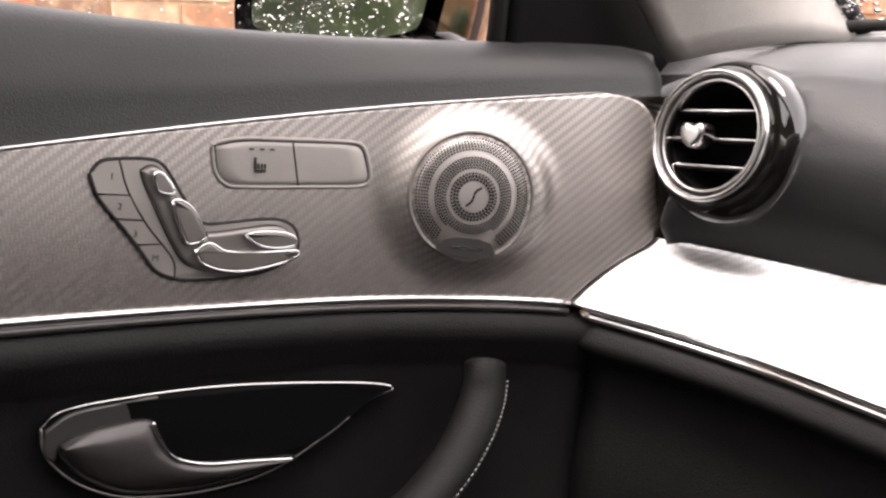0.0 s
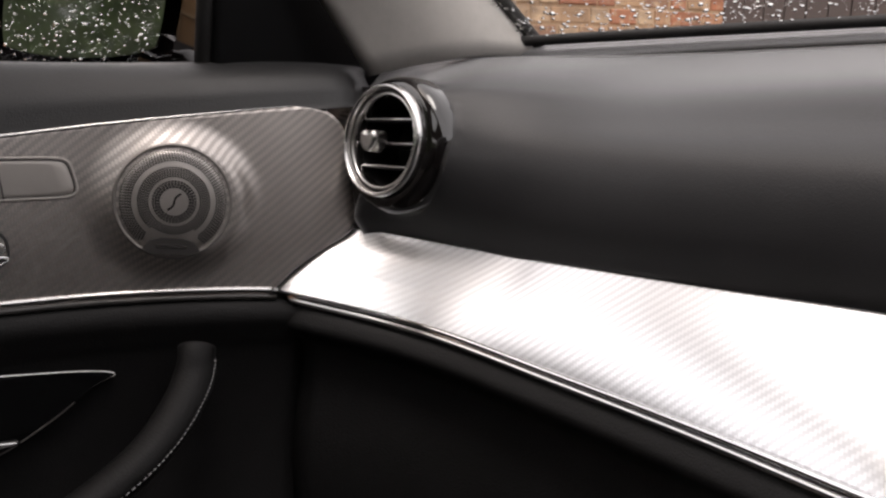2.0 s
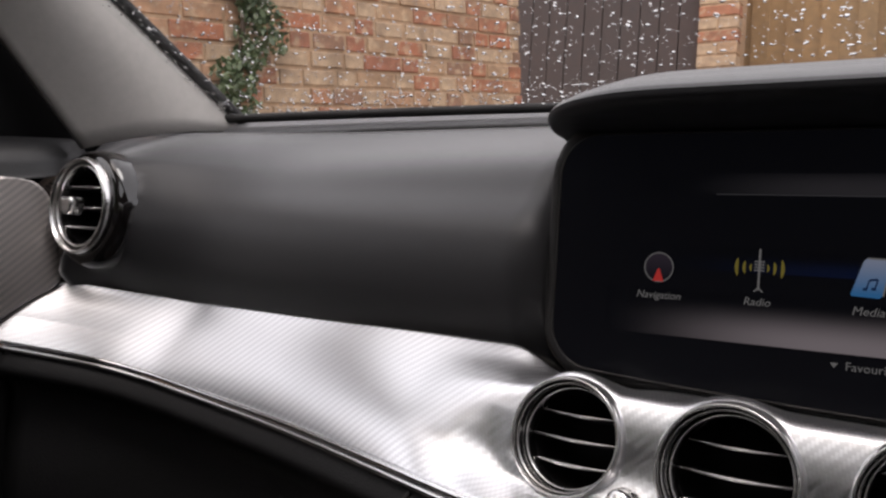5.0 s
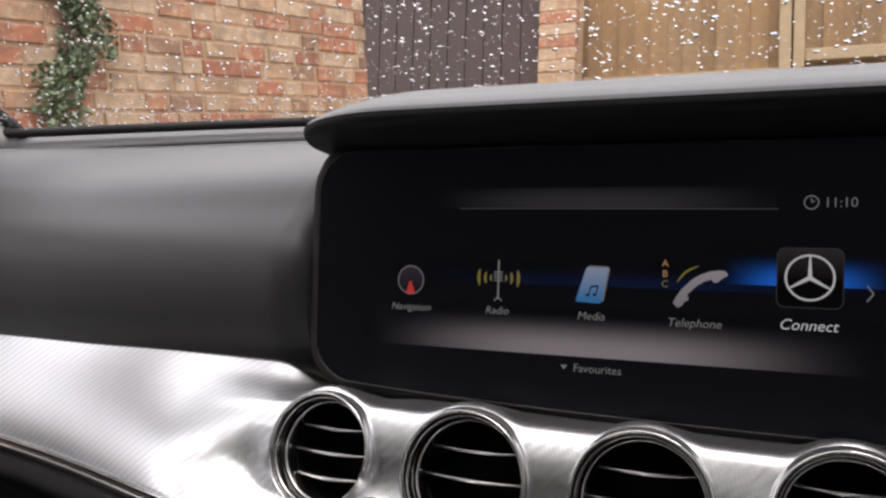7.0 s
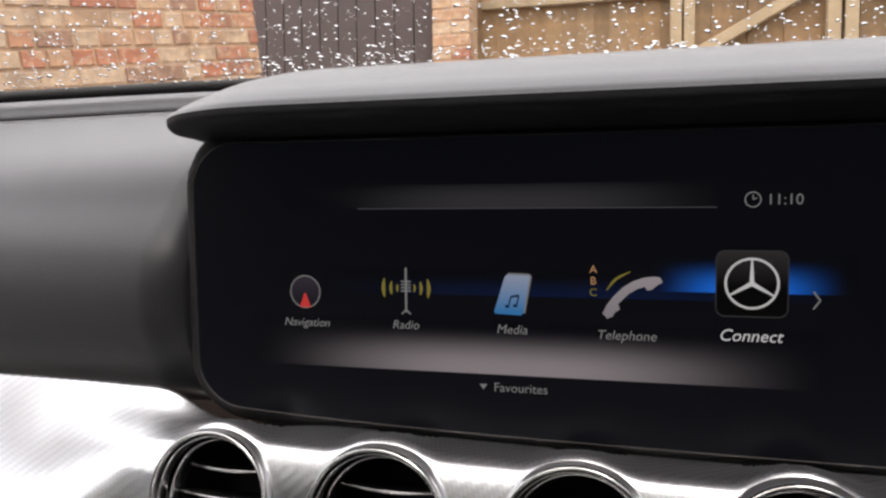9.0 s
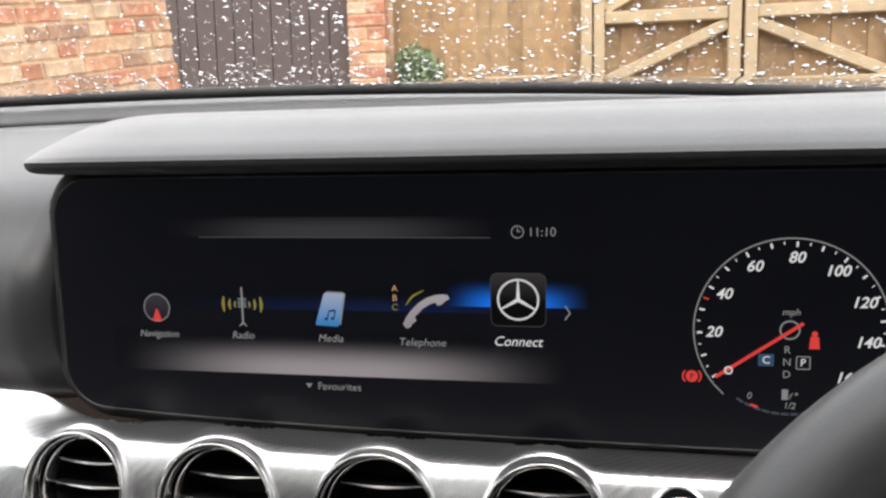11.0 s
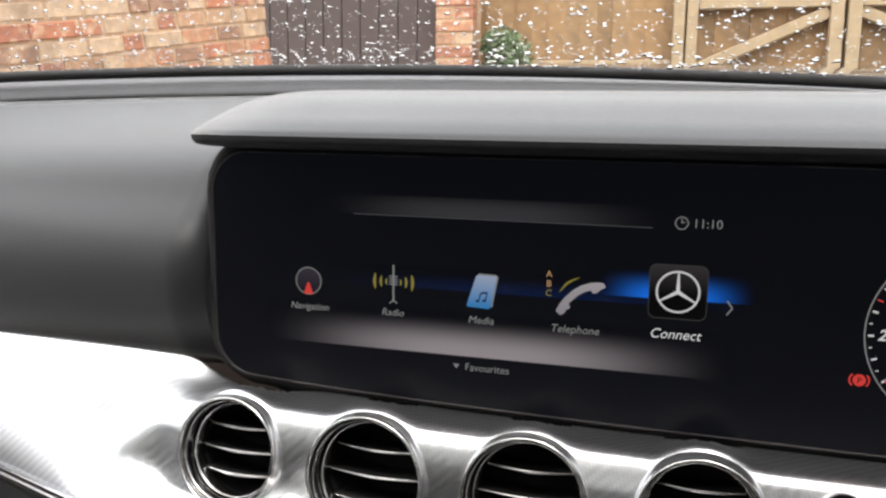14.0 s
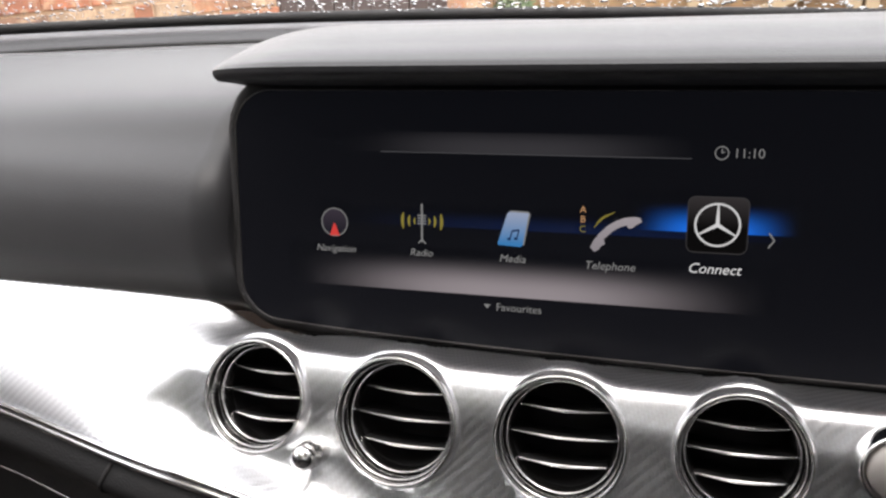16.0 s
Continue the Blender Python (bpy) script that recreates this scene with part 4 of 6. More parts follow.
# the dial
dial = part("speed_dial", disc(0.0515, 0.2665, 0.9725, 0.0005, 64), M_GLASSBLACK, disp, "round speed dial with white figures", False)
rimd = ribbon([(0.2665 + 0.0512 * math.cos(radians(228 - 4.65 * k)), 0.9725 + 0.0512 * math.sin(radians(228 - 4.65 * k))) for k in range(61)], 0.0008, 0.0009)
part("dial_rim", rimd, G_DIM, dial, "pale rim of the dial", False)
ticks = bmesh.new()
for k in range(33):
    a = radians(215 - 8 * k)
    r0, r1 = 0.0495, 0.0465 if k % 2 == 0 else 0.0478
    bar(0.2665 + r0 * math.cos(a), 0.9725 + r0 * math.sin(a), 0.2665 + r1 * math.cos(a), 0.9725 + r1 * math.sin(a), 0.0011 if k % 2 == 0 else 0.0006, 0.0009, ticks)
part("dial_ticks", ticks, G_WHITE, dial, "white tick marks", False)
a = radians(215 - 8 * 7)
part("red_tick", bar(0.2665 + 0.0495 * math.cos(a), 0.9725 + 0.0495 * math.sin(a), 0.2665 + 0.0465 * math.cos(a), 0.9725 + 0.0465 * math.sin(a), 0.0008, 0.0011), G_RED, dial, "small red tick", False)
part("zero_ring", disc(0.0024, 0.2345, 0.9487, 0.0018, inner=0.0015), G_WHITE, dial, "small pale ring at the needle's tip", False)
pump = shape([(-0.0022, -0.003), (0.0012, -0.003), (0.0012, 0.003), (-0.0022, 0.003)], 0.2655, 0.9355, 0.0012)
bar(0.2672, 0.933, 0.2690, 0.9365, 0.0006, 0.0012, pump)
shape([(0.0, 0.001), (0.0018, 0.0), (0.0, -0.001)], 0.2705, 0.936, 0.0012, pump)
part("fuel_pump_icon", pump, G_DIM, dial, "small fuel pump icon", False)
part("fuel_red_mark", bar(0.2468, 0.9292, 0.2508, 0.9276, 0.0014, 0.0011), G_RED, dial, "red end of the fuel scale", False)
for k, num in enumerate(("20", "40", "60", "80", "100", "120", "140", "160")):
    a = radians(183 - 32 * k)
    lettering("dial_figure", num, 0.0086, G_WHITE, dial, screen_at(0.2665 + 0.0405 * math.cos(a), 0.9725 + 0.0405 * math.sin(a)), slant=0.25, label="figure " + num, bold=0.00012)
part("needle", bar(0.2275, 0.9445, 0.2735, 0.9765, 0.0019, 0.0016), G_RED, dial, "red needle", False)
part("hub", disc(0.0055, 0.2665, 0.9725, 0.0014, inner=0.0046), G_DIM, dial, "", False)
lettering("dial_word", "mph", 0.0055, G_DIM, dial, screen_at(0.267, 0.9825), slant=0.15)
for ch, x, z in (("R", 0.2655, 0.961), ("N", 0.2655, 0.954), ("D", 0.2655, 0.947)):
    lettering("gear_letter", ch, 0.006, G_DIM, dial, screen_at(x, z), label="gear letter " + ch)
lettering("gear_letter", "P", 0.006, G_WHITE, dial, screen_at(0.274, 0.954), label="gear letter P")
pb = bmesh.new()
for a, b in (((0.2705, 0.9505), (0.2775, 0.9505)), ((0.2775, 0.9505), (0.2775, 0.9575)), ((0.2775, 0.9575), (0.2705, 0.9575)), ((0.2705, 0.9575), (0.2705, 0.9505))):
    bar(*a, *b, 0.0006, 0.0012, pb)
part("gear_frame", pb, G_DIM, dial, "", False)
part("mode_tile", shape([(-0.0042, -0.0035), (0.0042, -0.0035), (0.0042, 0.0035), (-0.0042, 0.0035)], 0.2545, 0.955, 0.001), glow("screen_slate", (0.1, 0.2, 0.35), 0.1), dial, "", False)
lettering("mode_letter", "C", 0.0062, G_WHITE, dial, screen_at(0.2545, 0.955, 0.0014), label="mode letter C")
lamp = part("brake_lamp", disc(0.0034, 0.2148, 0.9443, 0.0009, 32), G_RED, disp, "red parking brake lamp", False)
for side in (-1, 1):
    arc = [(0.2148 + side * 0.0050 * math.cos(radians(q)), 0.9443 + 0.0046 * math.sin(radians(q))) for q in range(-44, 45, 11)]
    part("lamp_bracket", ribbon(arc, 0.0009, 0.0009), G_RED, lamp, "", False)
lettering("brake_letter", "P", 0.005, M_GLASSBLACK, lamp, screen_at(0.2148, 0.9443, 0.0016), label="dark letter P on the lamp")
belt = disc(0.0016, 0.2795, 0.9705, 0.0012)
shape([(-0.0028, -0.006), (0.0028, -0.006), (0.0022, 0.001), (-0.0022, 0.001)], 0.2795, 0.968, 0.0012, belt)
part("belt_lamp", belt, G_RED, dial, "red seat belt lamp", False)
lettering("fuel_figure", "0", 0.0055, G_DIM, dial, screen_at(0.246, 0.934), slant=0.15, label="figure 0")
lettering("fuel_figure", "1/2", 0.0052, G_DIM, dial, screen_at(0.2675, 0.929), slant=0.15, label="figure 1/2")
fuel = bmesh.new()
for k in range(10):
    a0, a1 = radians(236 + 6 * k), radians(236 + 6 * k + 5)
    bar(0.2665 + 0.0485 * math.cos(a0), 0.9725 + 0.0485 * math.sin(a0), 0.2665 + 0.0485 * math.cos(a1), 0.9725 + 0.0485 * math.sin(a1), 0.0014, 0.0009, fuel)
part("fuel_arc", fuel, glow("screen_steel", (0.3, 0.34, 0.42), 0.05), dial, "", False)

# ---- passenger door ----
door = thing("car_door", "closed front passenger door with black leather and woven aluminium trim", "car door", at=(-0.78, -0.3, 0.6))


door_top_line = softened(((-1.2, 0.74), (-0.437, 0.937), (-0.288, 0.975), (-0.185, 1.0), (-0.115, 1.016), (-0.07, 1.0255), (-0.03, 1.033)), 0.03)


def door_top(y):
    return door_top_line(y)[0]


door_low_line = softened(((-1.2, 0.80), (-0.431, 0.850), (-0.345, 0.857), (-0.239, 0.867), (-0.152, 0.876), (-0.094, 0.878), (-0.03, 0.876)), 0.03)


def door_low(y):
    return door_low_line(y)[0]


SPEAKER = (-0.169, 0.9415)  # y, z


def speaker_bulge(y, z):
    d = math.hypot((y - SPEAKER[0]), (z - SPEAKER[1]))
    return 0.010 * max(0.0, 1 - max(0, d - 0.040) / 0.022) ** 2 if d > 0.040 else 0.010


def door_trim(u, v):
    zz = 0.877 + (1.03 - 0.877) * v
    y = -0.95 + (end_curve(zz) - 0.0005 + 0.95) * u
    z = door_low(y) + (door_top(y) - door_low(y)) * v
    return (door_x(y) + 0.0018 * math.sin(math.pi * v) * min(1, (end_curve(zz) - y) / 0.05) + speaker_bulge(y, z), y, z)


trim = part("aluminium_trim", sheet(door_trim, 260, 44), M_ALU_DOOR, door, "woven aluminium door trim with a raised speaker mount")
mod = trim.modifiers.new("thick", "SOLIDIFY")
mod.thickness, mod.offset = 0.004, 1
ys = [-0.95 + 0.856 * k / 120 for k in range(121)]
part("top_chrome_line", tube([(door_x(y) + 0.0046, y, door_top(y) + 0.0008) for y in [-0.95 + 0.858 * k / 120 for k in range(121)]], [0.001 * min(1, 0.2 + (120 - k) / 20) for k in range(121)], 8), M_CHROME, door, "thin chrome line above the trim")
part("low_chrome_line", tube([(door_x(y) + 0.0040, y, door_low(y) - 0.0008) for y in ys], 0.0024, 10), M_CHROME, door, "bright chrome line under the trim")
part("low_satin_line", tube([(door_x(y) + 0.0030, y, door_low(y) - 0.0064) for y in ys], 0.0026, 8), M_LEVER, door, "satin line under the chrome")


sill_line = softened(((-1.2, -0.90, 0.99), (-0.6, -0.902, 1.008), (-0.476, -0.897, 1.012), (-0.348, -0.885, 1.021), (-0.224, -0.862, 1.036), (-0.163, -0.847, 1.045), (-0.099, -0.828, 1.056), (0.05, -0.79, 1.075)), 0.03)


def door_upper(u, v):
    y = -0.95 + 1.03 * u
    x, z = door_x(y) - 0.9 * max(0.0, y + 0.04), door_top(y)
    xs, zs = sill_line(y)
    xs, zs = min(xs, x - 0.05), zs - 0.004
    pts = smoothed([(x, 0, z - 0.004), (x - 0.006, 0, z - 0.003), (x - 0.009, 0, z * 0.8 + zs * 0.2), (x - 0.012, 0, z * 0.52 + zs * 0.48), (x - 0.022, 0, z * 0.22 + zs * 0.78 + 0.002), (x * 0.68 + xs * 0.32 - 0.004, 0, zs + 0.004), (x * 0.35 + xs * 0.65, 0, zs + 0.006), (xs, 0, zs), (xs - 0.01, 0, zs - 0.03)], 30)
    p = pts[round(v * 30)]
    return (p.x, y, p.z)


part("window_ledge", sheet(door_upper, 80, 30), M_SOFT, door, "black padded ledge under the window")


def door_lower(u, v):
    y = -0.95 + 0.885 * u
    x, z = door_x(y), door_low(y)
    pts = smoothed([(x - 0.004, 0, z - 0.004), (x + 0.006, 0, z - 0.013), (x + 0.009, 0, z - 0.024), (x + 0.002, 0, z - 0.038), (x - 0.006, 0, z - 0.06), (x - 0.008, 0, z - 0.14), (x + 0.01, 0, z - 0.3), (x - 0.02, 0, z - 0.5)], 42)
    p = pts[round(v * 42)]
    return (p.x, y, p.z)


part("lower_panel", sheet(door_lower, 80, 42, 0.03, (-1, 0, 0)), M_LEATHER, door, "black leather lower door panel")


def on_door(y, z, lift=0.0):
    """A frame on the door's face: its x towards the front, its y up, its z into the cabin."""
    e = 0.01
    t = Vector((door_x(y + e) - door_x(y - e), 2 * e, 0)).normalized()
    n = t.cross(Vector((0, 0, 1)))
    if n.x < 0:
        n = -n
    up = n.cross(t)
    m = Matrix((t, up, n)).transposed().to_4x4()
    if m.determinant() < 0:
        m = Matrix((t, -up, n)).transposed().to_4x4()
    m.translation = Vector((door_x(y), y, z)) + n * lift
    return m


joint = [0.86 + 0.004 * k for k in range(20)]
part("joint_filler", tube([(door_x(end_curve(z)) - 0.0045, end_curve(z) + 0.0022, z) for z in joint], 0.0038, 8), M_RUBBER, door, "black strip in the joint to the dashboard")


class OnSkin:
    """Places things given as (forward, up, into the cabin) on the door trim's curved skin."""

    def __init__(self, y, z, lift, turn=0.0, wide=1.0):
        self.y, self.z, self.lift, self.wide = y, z, lift, wide
        self.c, self.s = math.cos(radians(turn)), math.sin(radians(turn))

    def __matmul__(self, v):
        y = self.y + (v[0] * self.c - v[1] * self.s) * self.wide
        z = self.z + v[0] * self.s + v[1] * self.c
        share = (z - door_low(y)) / (door_top(y) - door_low(y))
        return Vector((door_x(y) + 0.0018 * math.sin(math.pi * min(max(share, 0), 1)) + speaker_bulge(y, z) + self.lift + v[2], y, z))

    def flat(self, a, c, lift):
        """A flat frame at one place of the skin, for small marks."""
        p = self @ (a, c, lift)
        m = on_door(p.y, p.z)
        m.translation = p
        return m @ pose(0, 0, 0, 0, 0, math.degrees(math.asin(self.s)))


# speaker
spk = new("speaker")
spk.parent = door
spk.matrix_basis = door.matrix_basis.inverted() @ Matrix.Translation((door_x(SPEAKER[0]), *SPEAKER))
tagged(spk, "round perforated metal speaker cover")
smx = on_door(SPEAKER[0], SPEAKER[1], 0.0135)
part("rim", turned([(0.0425, -0.006), (0.0425, 0.0), (0.0415, 0.0015), (0.040, 0.001), (0.0395, -0.002)], smx, 64), M_SATIN, spk, "thin satin rim")
part("gap", turned([(0.040, -0.001), (0.0385, -0.002)], smx, 64), M_PLASTIC, spk)
part("cover", turned([(0.0388, -0.002), (0.038, 0.0008), (0.034, 0.0022), (0.02, 0.0036), (0.0, 0.0042)], smx, 64), M_GRILLE, spk, "satin metal cover")


def cover_lift(r):
    return 0.0049 - 0.0021 * (r / 0.034) ** 2 - 0.3 * max(0.0, r - 0.0338)


holes = bmesh.new()
for r, size, count in [(0.0110, 0.00105, 30), (0.0130, 0.00105, 36), (0.0149, 0.0009, 42)] + [(0.0186 + 0.0016 * k, 0.00078, 62 + 5 * k) for k in range(5)] + [(0.0302 + 0.0017 * k, 0.0008, 92 + 5 * k) for k in range(5)]:
    for k in range(count):
        a = 2 * math.pi * (k + 0.5 * (int(r * 10000) % 2)) / count
        if r > 0.0235 and -2.2 < (a if a < math.pi else a - 2 * math.pi) < -0.94:
            continue
        m = smx @ Matrix.Translation((r * math.cos(a), r * math.sin(a), cover_lift(r)))
        holes.faces.new([holes.verts.new(m @ Vector((size * math.cos(math.pi * j / 3), size * math.sin(math.pi * j / 3), 0.0))) for j in range(6)])
tagged(part("perforation", holes, M_RUBBER, spk, "fine rings of round holes", False), kind="stuff")
crest = tube([smx @ Vector((0.0034 * math.sin(1.9 * t) ** 3 + 0.0012 * t, 0.0062 * math.sin(1.75 * t), 0.0046)) for t in [k / 12 - 1 for k in range(25)]], 0.0007, 6)
part("emblem", crest, M_VOID, spk, "small dark curved emblem")
tag_m = smx @ Matrix.Translation((0.0, -0.0335, 0.0022))
part("name_tab", plate([(-0.0205, -0.002), (-0.014, -0.0055), (0.014, -0.0055), (0.0205, -0.002), (0.0155, 0.0048), (0.0075, 0.0068), (-0.0075, 0.0068), (-0.0155, 0.0048)], tag_m, 0.0012), M_LEVER, spk, "small dark satin tab", False)
tb = bmesh.new()
box(-0.0105, 0.0105, -0.0004, 0.0016, 0.0012, 0.0015, tb, tag_m)
part("tab_bar", tb, M_CHROME, spk, "pale bar of lettering", False)

# seat adjuster
seat = new("seat_control")
seat.parent = door
seat.matrix_basis = door.matrix_basis.inverted() @ Matrix.Translation((-0.765, -0.33, 0.9))
tagged(seat, "seat-shaped adjuster panel with memory buttons")
cm = OnSkin(-0.327, 0.905, 0.0046, 0, 1.06)
OUT = [(-0.0630, 0.0245), (-0.0585, 0.0318), (-0.05, 0.0345), (-0.034, 0.0362), (-0.0275, 0.034), (-0.022, 0.027), (-0.008, 0.0065), (-0.003, 0.0035), (0.004, 0.0035), (0.030, 0.0085), (0.041, 0.0088), (0.0485, 0.0045), (0.0515, -0.004), (0.0505, -0.0115), (0.044, -0.0175), (0.030, -0.0245), (0.010, -0.0285), (-0.008, -0.0300), (-0.018, -0.0290), (-0.027, -0.0245), (-0.036, -0.0130), (-0.048, 0.0010), (-0.058, 0.0125)]
pan = smoothed([(x, y, 0) for x, y in OUT + OUT[:1]], 92)[:-1]
part("gap", tube([cm @ Vector((p.x, p.y, 0.0004)) for p in pan], 0.0011, 6, True), M_RUBBER, seat, "dark gap round the panel")
part("plate", plate([(p.x, p.y) for p in pan], OnSkin(-0.327, 0.905, 0.0026, 0, 1.06), 0.0028), M_BUTTON, seat, "warm grey plate", False)
divide = smoothed([(-0.0495, 0.0345, 0), (-0.044, 0.018, 0), (-0.033, 0.0, 0), (-0.018, -0.018, 0), (-0.0155, -0.0292, 0)], 20)
part("divider", tube([cm @ Vector((p.x, p.y, 0.0009)) for p in divide], 0.0006, 6), M_RUBBER, seat)
for a, b in (((-0.0605, 0.0145), (-0.0425, 0.0155)), ((-0.0515, 0.0022), (-0.0345, 0.0022)), ((-0.0385, -0.0115), (-0.0235, -0.0102))):
    part("button_gap", tube([cm @ Vector((*a, 0.0009)), cm @ Vector((*b, 0.0009))], 0.0005, 6), M_RUBBER, seat)
for ch, x, y in (("1", -0.0525, 0.0245), ("2", -0.0475, 0.0088), ("3", -0.0385, -0.0055), ("M", -0.027, -0.0185)):
    lettering("button_mark", ch, 0.0052, M_RUBBER, seat, cm.flat(x, y, 0.0012), label="dark mark " + ch)


moulding = ring_line([(-0.0385, 0.0295), (-0.034, 0.0325), (-0.029, 0.0308), (-0.0235, 0.022), (-0.0115, 0.0035), (-0.006, -0.0015), (0.004, -0.0015), (0.03, 0.0045), (0.040, 0.0045), (0.0465, 0.0), (0.0485, -0.007), (0.0455, -0.013), (0.03, -0.0205), (0.012, -0.024), (0.0, -0.0245), (-0.0115, -0.020), (-0.019, -0.010), (-0.029, 0.008), (-0.036, 0.022)], 90)
part("moulding", puffed(moulding, cm, 0.0008, 0.0035, 0.7), M_SATIN, seat, "raised seat-shaped moulding")
part("moulding_gap", tube([cm @ Vector((*p, 0.0008)) for p in moulding], 0.0009, 6, True), M_RUBBER, seat)
for outl, nm, lab in (([(-0.0335, 0.0285), (-0.031, 0.0298), (-0.0275, 0.0275), (-0.0225, 0.0195), (-0.0295, 0.0192), (-0.0325, 0.0235)], "headrest_switch", "chrome-edged headrest switch"),
                      ([(-0.0235, 0.0145), (-0.019, 0.0155), (-0.0125, 0.0118), (-0.0065, 0.0025), (-0.0035, -0.0045), (-0.0125, -0.0085), (-0.0175, -0.001)], "backrest_switch", "chrome-edged backrest switch"),
                      ([(-0.0085, -0.0125), (-0.001, -0.0075), (0.008, -0.0115), (0.024, -0.0115), (0.0475, -0.0085), (0.0475, -0.0125), (0.036, -0.018), (0.02, -0.0225), (0.006, -0.0225), (-0.004, -0.019)], "cushion_switch", "long chrome-edged cushion switch"),
                      ([(0.0175, -0.0015), (0.026, 0.0012), (0.038, 0.0018), (0.0455, 0.0), (0.0465, -0.005), (0.036, -0.0075), (0.026, -0.0065)], "length_switch", "chrome-edged cushion length switch")):
    line = ring_line(outl, 48)
    sw = part(nm, puffed(line, cm, 0.003, 0.005, 0.6), M_SATIN, seat, lab)
    part("chrome_edge", tube([cm @ Vector((*p, 0.0072)) for p in line], 0.0009, 6, True), M_BRIGHT, sw, "bright chrome edge")

# heater switch
heat = new("heater_switch")
heat.parent = door
heat.matrix_basis = door.matrix_basis.inverted() @ Matrix.Translation((-0.764, -0.28, 0.948))
tagged(heat, "long grey seat heater switch with a satin frame")
hm = OnSkin(-0.281, 0.9475, 0.0035, 5.5)
hmark = hm.flat(0, 0, 0.001)
bezel = ring_line([(-0.0475, 0.011), (-0.03, 0.0145), (0.0, 0.0150), (0.034, 0.0150), (0.044, 0.0128), (0.0475, 0.004), (0.0490, -0.0075), (0.044, -0.0118), (0.028, -0.0128), (-0.028, -0.0135), (-0.040, -0.0118), (-0.046, -0.004)], 72)
part("frame", tube([hm @ Vector((*p, 0.0003)) for p in bezel], 0.0015, 8, True), M_BUTTON, heat, "satin frame")
pad_rings, pad_bm = [], bmesh.new()
for k, lift in ((0.97, -0.002), (0.965, 0.0006), (0.95, 0.0011), (0.75, 0.0012), (0.5, 0.0012), (0.25, 0.0012), (0.05, 0.0012)):
    pad_rings.append([pad_bm.verts.new(hm @ Vector((x * k, y * (k - 0.05 if k > 0.9 else k * 0.95), lift))) for x, y in bezel])
for ring_a, ring_b in zip(pad_rings, pad_rings[1:]):
    for j in range(len(bezel)):
        pad_bm.faces.new((ring_a[j], ring_a[(j + 1) % len(bezel)], ring_b[(j + 1) % len(bezel)], ring_b[j]))
pad_bm.faces.new(pad_rings[-1])
part("pad", pad_bm, M_BUTTON, heat, "grey switch pad")
part("frame_gap", tube([hm @ Vector((x * 0.97, y * 0.92, 0.0008)) for x, y in bezel], 0.0007, 6, True), M_RUBBER, heat)
part("divider", tube([hm @ Vector((0.0005, 0.0138, 0.0013)), hm @ Vector((0.0035, -0.0125, 0.0013))], 0.0005, 6), M_RUBBER, heat)
marks = bmesh.new()
for k in range(3):
    box(-0.0265 + 0.0062 * k, -0.0238 + 0.0062 * k, 0.0082, 0.0093, 0.0012, 0.0016, marks, hmark)
for k in range(3):
    box(-0.0215 + 0.002 * k, -0.0205 + 0.002 * k, -0.003, 0.0005, 0.0012, 0.0016, marks, hmark)
box(-0.0235, -0.0222, -0.003, 0.004, 0.0012, 0.0016, marks, hmark)
box(-0.0235, -0.0165, -0.0045, -0.0034, 0.0012, 0.0016, marks, hmark)
part("switch_marks", marks, M_RUBBER, heat, "dark seat symbol and three dashes", False)

# inner door handle
hd = new("door_handle")
hd.parent = door
hd.matrix_basis = door.matrix_basis.inverted() @ Matrix.Translation((-0.765, -0.31, 0.78))
tagged(hd, "inner door handle in a dark recess with a chrome edge")


class AlongDoor:
    """Places things given as (forward, up, into the cabin) on the door's curved face."""

    def __init__(self, y, z, lift):
        self.y, self.z, self.lift = y, z, lift

    def __matmul__(self, v):
        y = self.y + v[0]
        return Vector((door_x(y) - 0.004 + self.lift + v[2], y, self.z + v[1]))


dm = AlongDoor(-0.31, 0.778, 0.004)
dm_deep = AlongDoor(-0.31, 0.778, 0.0)
rec = ring_line([(-0.096, 0.013), (-0.085, 0.022), (-0.05, 0.0275), (0.0, 0.032), (0.055, 0.0338), (0.108, 0.0335), (0.095, 0.0225), (0.072, 0.0), (0.040, -0.022), (0.010, -0.031), (-0.02, -0.0335), (-0.05, -0.031), (-0.075, -0.020), (-0.092, -0.003)], 110)
part("bezel", tube([dm @ Vector((*p, 0.002)) for p in rec[:52]], [0.0003 + 0.0007 * math.sin(math.pi * k / 51) for k in range(52)], 8), M_CHROME, hd, "thin chrome edge")
part("lower_bezel", tube([dm @ Vector((*p, 0.002)) for p in rec[51:] + rec[:1]], 0.0008, 8), M_SATIN, hd, "dark satin edge")
# Flat near-black plate; no hollow is cut into the door.
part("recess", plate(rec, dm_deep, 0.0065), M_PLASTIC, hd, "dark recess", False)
part("escutcheon", puffed(ring_line([(-0.094, 0.012), (-0.08, 0.0215), (-0.05, 0.0265), (-0.035, 0.028), (-0.036, 0.020), (-0.048, 0.012), (-0.07, 0.008), (-0.085, 0.003), (-0.088, -0.006), (-0.094, 0.0)], 60), dm, 0.002, 0.003, 0.8), M_LEVER, hd, "grey satin surround")
lev = [(-0.087, 0.004), (-0.078, 0.0095), (-0.06, 0.0135), (-0.0395, 0.015), (-0.034, 0.004), (-0.025, -0.007), (-0.006, -0.0125), (0.02, -0.0125), (0.049, -0.0125), (0.035, -0.019), (0.01, -0.0255), (-0.02, -0.0285), (-0.048, -0.0265), (-0.07, -0.0165), (-0.082, -0.005)]
lv = ring_line(lev, 80)
